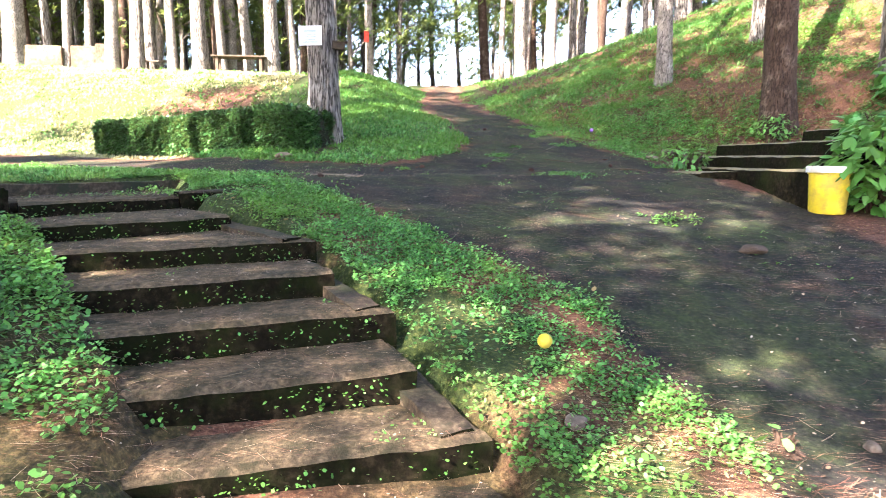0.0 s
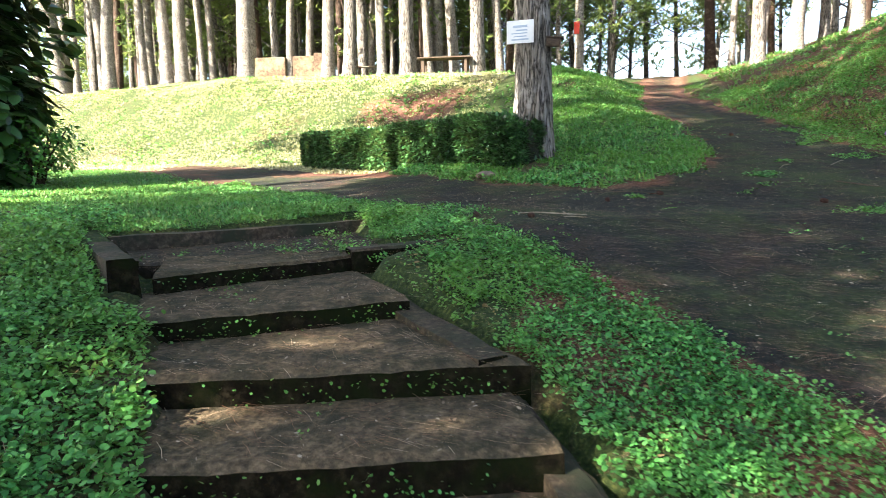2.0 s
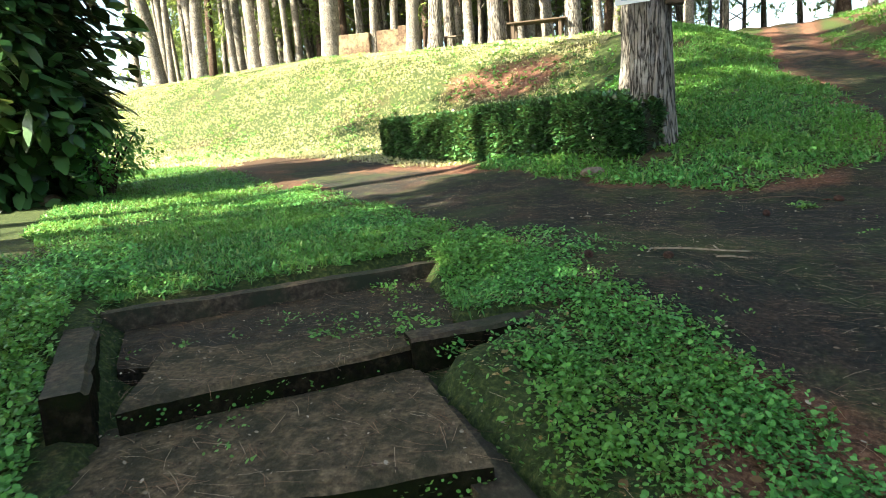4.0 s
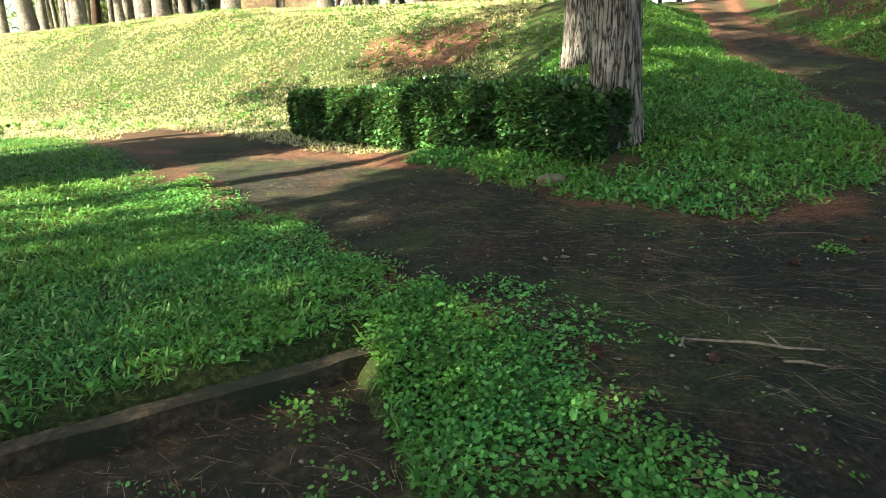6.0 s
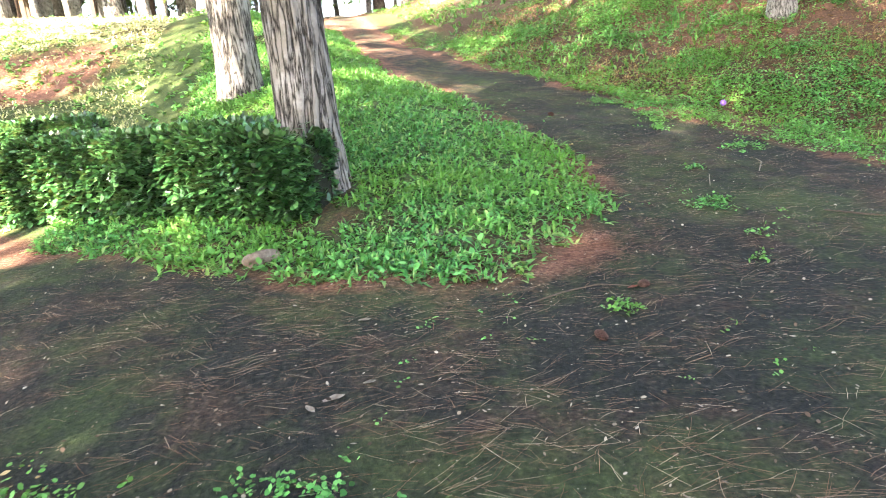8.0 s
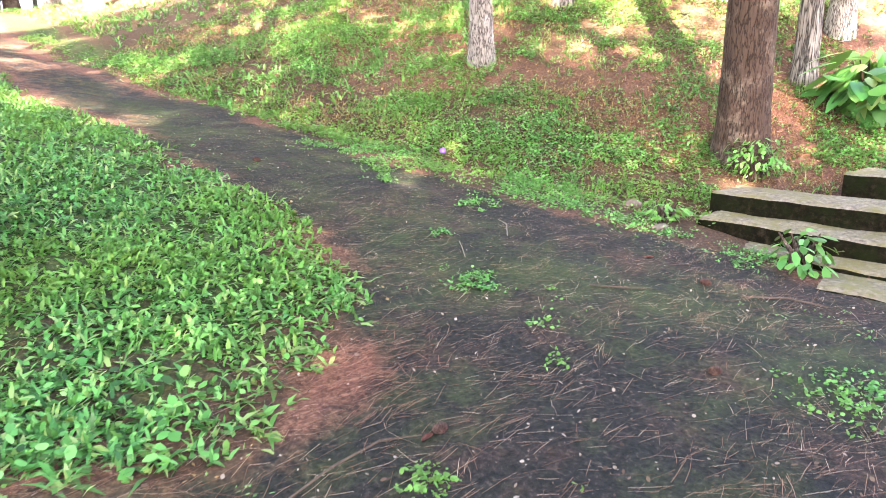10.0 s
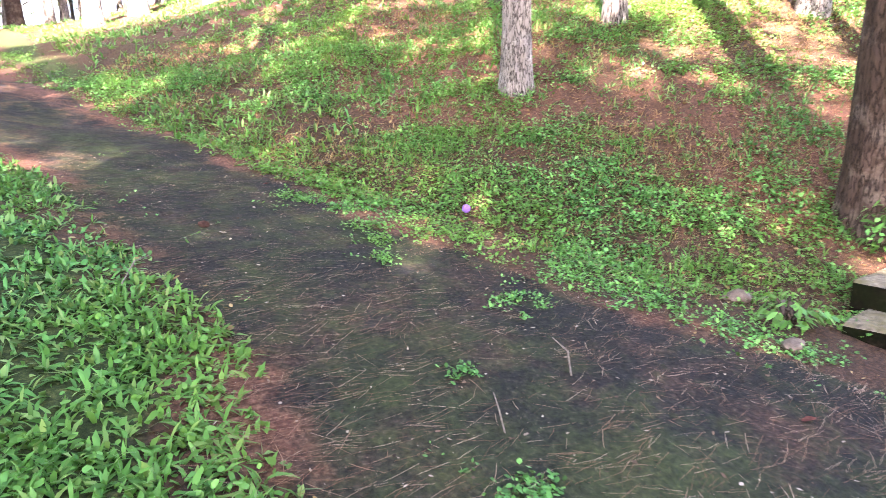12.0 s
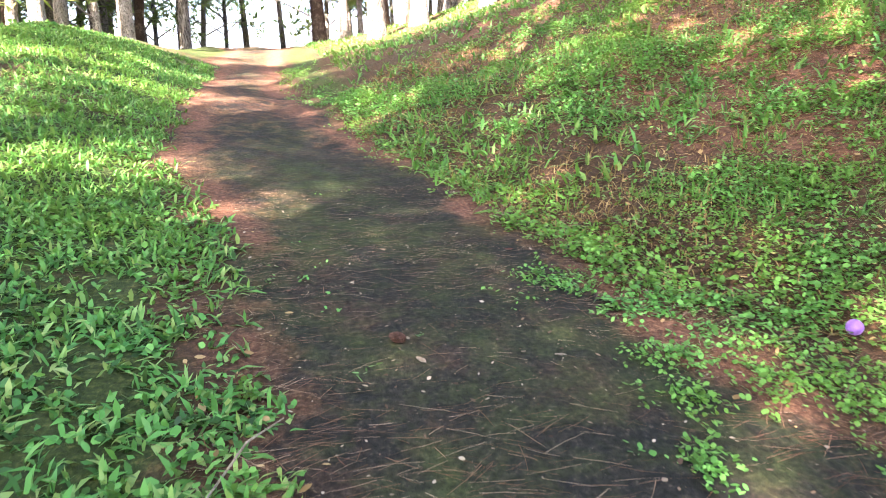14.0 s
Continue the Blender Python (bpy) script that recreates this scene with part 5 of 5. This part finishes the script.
# ---- the broad-leaved bush ----
def bush(at, label, height, radius, leaves, size, seed, mat, name="bush", clear=0.35):
    rng = np.random.default_rng(seed)
    x, y = at
    t = thing(name, (x, y, gz(x, y) - 0.03), label, "bush")
    for k in range(9):
        bm = bmesh.new()
        a = 2 * math.pi * k / 9 + rng.uniform(-0.3, 0.3)
        e = (math.cos(a) * radius * rng.uniform(0.3, 0.8), math.sin(a) * radius * rng.uniform(0.3, 0.8), height * rng.uniform(0.5, 1.0))
        tube(bm, [(0.06 * math.cos(a), 0.06 * math.sin(a), 0), (e[0] * 0.4, e[1] * 0.4, e[2] * 0.5), e], [0.035, 0.022, 0.006], 6, 0.2, k)
        part("stem", bm, BARK_BROWN, t)
    v = rng.normal(0, 1, (leaves, 3))
    v /= np.linalg.norm(v, axis=1)[:, None]
    r = rng.uniform(0.3, 1.0, leaves) ** 0.5
    lump = 1 + 0.22 * np.sin(5 * np.arctan2(v[:, 1], v[:, 0]) + seed) * np.cos(4 * v[:, 2]) + 0.12 * np.sin(11 * v[:, 0] + 7 * v[:, 2])
    p = v * (r * lump)[:, None] * np.array([radius, radius, height * (0.5 - clear / 2 + 0.18)]) + np.array([0, 0, height * (0.5 + clear / 4)])
    p = p[p[:, 2] > 0.05]
    n = len(p)
    head = np.arctan2(p[:, 1], p[:, 0]) + rng.normal(0, 0.6, n)
    me = blades("foliage", p, head, rng.normal(-0.35, 0.5, n), rng.uniform(*size, n), rng.uniform(size[0] * 0.6, size[1] * 0.6, n), 0.25, "leaf", rng)
    link("foliage", me, mat, t, "", "stuff")
    return t


bush((-11.0, 9.0), "dark broad-leaved bush with large drooping leaves", 4.8, 1.5, 6500, (0.2, 0.42), 4, BROAD_LEAF, clear=0.0)
bush((-9.9, 9.75), "small fine-leaved shrub beside the broad-leaved bush", 1.1, 0.75, 1500, (0.05, 0.11), 9, WEED)
bush((5.0, 9.95), "clump of broad weeds round the foot of the pine", 0.4, 0.3, 420, (0.035, 0.075), 12, WEED)
bush((4.12, 6.2), "leafy green bush beside the yellow pail", 0.85, 0.42, 700, (0.08, 0.17), 14, WEED)
bush((5.0, 7.2), "leafy green bush beside the yellow pail", 0.8, 0.6, 900, (0.08, 0.17), 15, WEED)
bush((3.35, 8.75), "big-leaved weed at the corner of the wide steps", 0.3, 0.24, 70, (0.06, 0.12), 16, WEED)
bush((3.55, 10.05), "big-leaved weed at the corner of the wide steps", 0.22, 0.22, 110, (0.04, 0.085), 17, WEED)
bush((1.36, 2.44), "young weed with two broad pale leaves at the path's edge", 0.12, 0.07, 7, (0.05, 0.08), 23, WEED)
bush((6.9, 9.6), "tall strap-leaved clump on the hillside", 0.7, 0.4, 160, (0.2, 0.4), 20, GRASS)


# ---- on the bank ----
def bench(at, turn):
    x, y = at
    t = thing("bench", (x, y, gz(x, y) - 0.03), "weathered wooden table bench on posts at the bank's top", "bench", turn=turn)
    for k in range(4):
        bm = bmesh.new()
        box(bm, (0, -0.3 + 0.2 * k, 0.62), (2.0, 0.17, 0.05), None, 0.008)
        part("board", bm, WOOD_DARK, t)
    for sx in (-0.8, 0.8):
        for sy in (-0.25, 0.25):
            bm = bmesh.new()
            box(bm, (sx, sy, 0.3), (0.11, 0.11, 0.6), None, 0.01)
            part("post", bm, WOOD_DARK, t)


bench((-7.75, 25.4), 8)


def low_wall(at, turn):
    x, y = at
    t = thing("low_wall", (x, y, gz(x, y) - 0.1), "low brown block wall among the pines", "wall", turn=turn)
    for k in range(2):
        bm = bmesh.new()
        box(bm, (-1.1 + 1.55 * k, 0.05 * k, 0.5), (1.5 - 0.5 * k, 0.35, 1.0 + 0.06 * k), None, 0.03)
        part("block", bm, BRICK, t)
    bm = bmesh.new()
    box(bm, (1.05, -0.02, 0.55), (0.35, 0.4, 1.15), None, 0.03)
    part("pier", bm, BRICK, t)


low_wall((-14.6, 26.3), 12)


def swing(at, turn):
    x, y = at
    t = thing("swing", (x, y, gz(x, y)), "wooden plank swing hanging from two slanting ropes", "swing", turn=turn)
    bm = bmesh.new()
    box(bm, (0, 0, 0.5), (1.1, 0.22, 0.05), None, 0.008)
    part("plank", bm, WOOD_GREY, t)
    for k in (-1, 1):
        bm = bmesh.new()
        tube(bm, [(0.5 * k, 0, 0.5), (0.5 * k - 0.5, 0.1, 2.4), (0.5 * k - 1.0, 0.15, 5.0)], [0.02] * 3, 6)
        part("rope", bm, WOOD_DARK, t)
    for k in (-0.45, 0.45):
        bm = bmesh.new()
        box(bm, (k, 0, 0.24), (0.08, 0.2, 0.5), None, 0.01)
        part("leg", bm, WOOD_DARK, t)


swing((-11.6, 27.2), 10)


def lattice(at, turn):
    x, y = at
    t = thing("lattice_screen", (x, y, gz(x, y) - 0.05), "grey wooden lattice screen standing between the pines", "screen", turn=turn)
    for k in (-1.0, 0.0, 1.0):
        bm = bmesh.new()
        box(bm, (k, 0, 1.5), (0.1, 0.1, 3.0), None, 0.01)
        part("post", bm, WOOD_GREY, t)
    for k in range(9):
        bm = bmesh.new()
        box(bm, (0, -0.07, 0.5 + 0.3 * k), (2.1, 0.03, 0.08))
        part("slat", bm, WOOD_GREY, t)


lattice((-10.8, 35.0), 10)
bm = bmesh.new()
box(bm, (0, 0, 0), (0.22, 0.02, 0.5), None, 0.008)
for v in bm.verts:
    v.co.y += 0.06 * math.sin(v.co.z * 9)
part("red_cloth", bm, RED_PAINT, None, "faded red cloth tied to a pine trunk", category="cloth").matrix_world = pose(-3.38, 29.55, gz(-3.3, 29.9) + 2.2, 0, 0, 0)
pine("pine_tree", (-3.3, 29.9), "yellow-green mossy pine with a red cloth tied to it", 0.19, 15, BARK_PALE, 7.5, 2.8, 22, 24, RNG, (0.01, 0), (24, 60), 0.015, seed=8.8)


# ---- crumbs, chips and dead leaves ----
def crumbs(name, label, count, x0, x1, y0, y1, keep, size, mat, rng):
    x, y = rng.uniform(x0, x1, count), rng.uniform(y0, y1, count)
    ok = rng.uniform(0, 1, count) < keep(x, y)
    x, y = x[ok], y[ok]
    n = len(x)
    p = np.stack([x, y, lie_z(x, y) + rng.uniform(0.004, 0.016, n)], 1)
    s = size[0] + (size[1] - size[0]) * rng.uniform(0, 1, n) ** 3
    me = blades(name, p, rng.uniform(0, 6.283, n), rng.normal(0.1, 0.25, n), s, s * rng.uniform(0.3, 0.8, n), 0.05, "leaf", rng)
    return link(name, me, mat, None, label, "stuff", "litter")


CRUMB = leafy("crumbs", [(0.02, 0.014, 0.010), (0.07, 0.045, 0.03), (0.16, 0.11, 0.075), (0.40, 0.34, 0.27)], 0.8, 0.0)
crumbs("path_crumbs", "crumbs of bark and dead leaf on the dirt", 42000, -4.0, 4.0, 2.0, 15.0, lambda x, y: (inside_by(DIRT, x, y) > -0.2) * 0.8, (0.004, 0.026), CRUMB, WEED_RNG)
crumbs("stair_crumbs", "crumbs of dead leaf and soil on the stairs", 17000, -4.0, 0.7, 1.0, 6.8, lambda x, y: (inside_by(STAIR_PLAN, x, y) > 0.0) * 0.9, (0.004, 0.022), CRUMB, WEED_RNG)
crumbs("hill_litter", "dead leaves and bark scraps on the hillside", 30000, 1.2, 8.5, 9.0, 20.0, lambda x, y: off_dirt(x, y, 0.1) * (hill_side(x, y) > -0.4), (0.012, 0.05), DRY, WEED_RNG)
crumbs("strip_litter", "dead leaves among the weeds beside the stairs", 9000, -2.8, 1.6, 1.0, 7.4, lambda x, y: off_stairs(x, y) * off_dirt(x, y, 0.1) * (x > stair_right(y)), (0.01, 0.04), DRY, WEED_RNG)
crumbs("edge_litter", "dry leaves and straw heaped along the edges of the path", 22000, -4.0, 4.0, 2.5, 15.0, lambda x, y: np.exp(-((on_dirt_by(x, y) + 0.02) / 0.13) ** 2) * np.clip(0.3 + 0.9 * wobble(x, y, 2.1, 7), 0.05, 1), (0.012, 0.05), DRY, WEED_RNG)
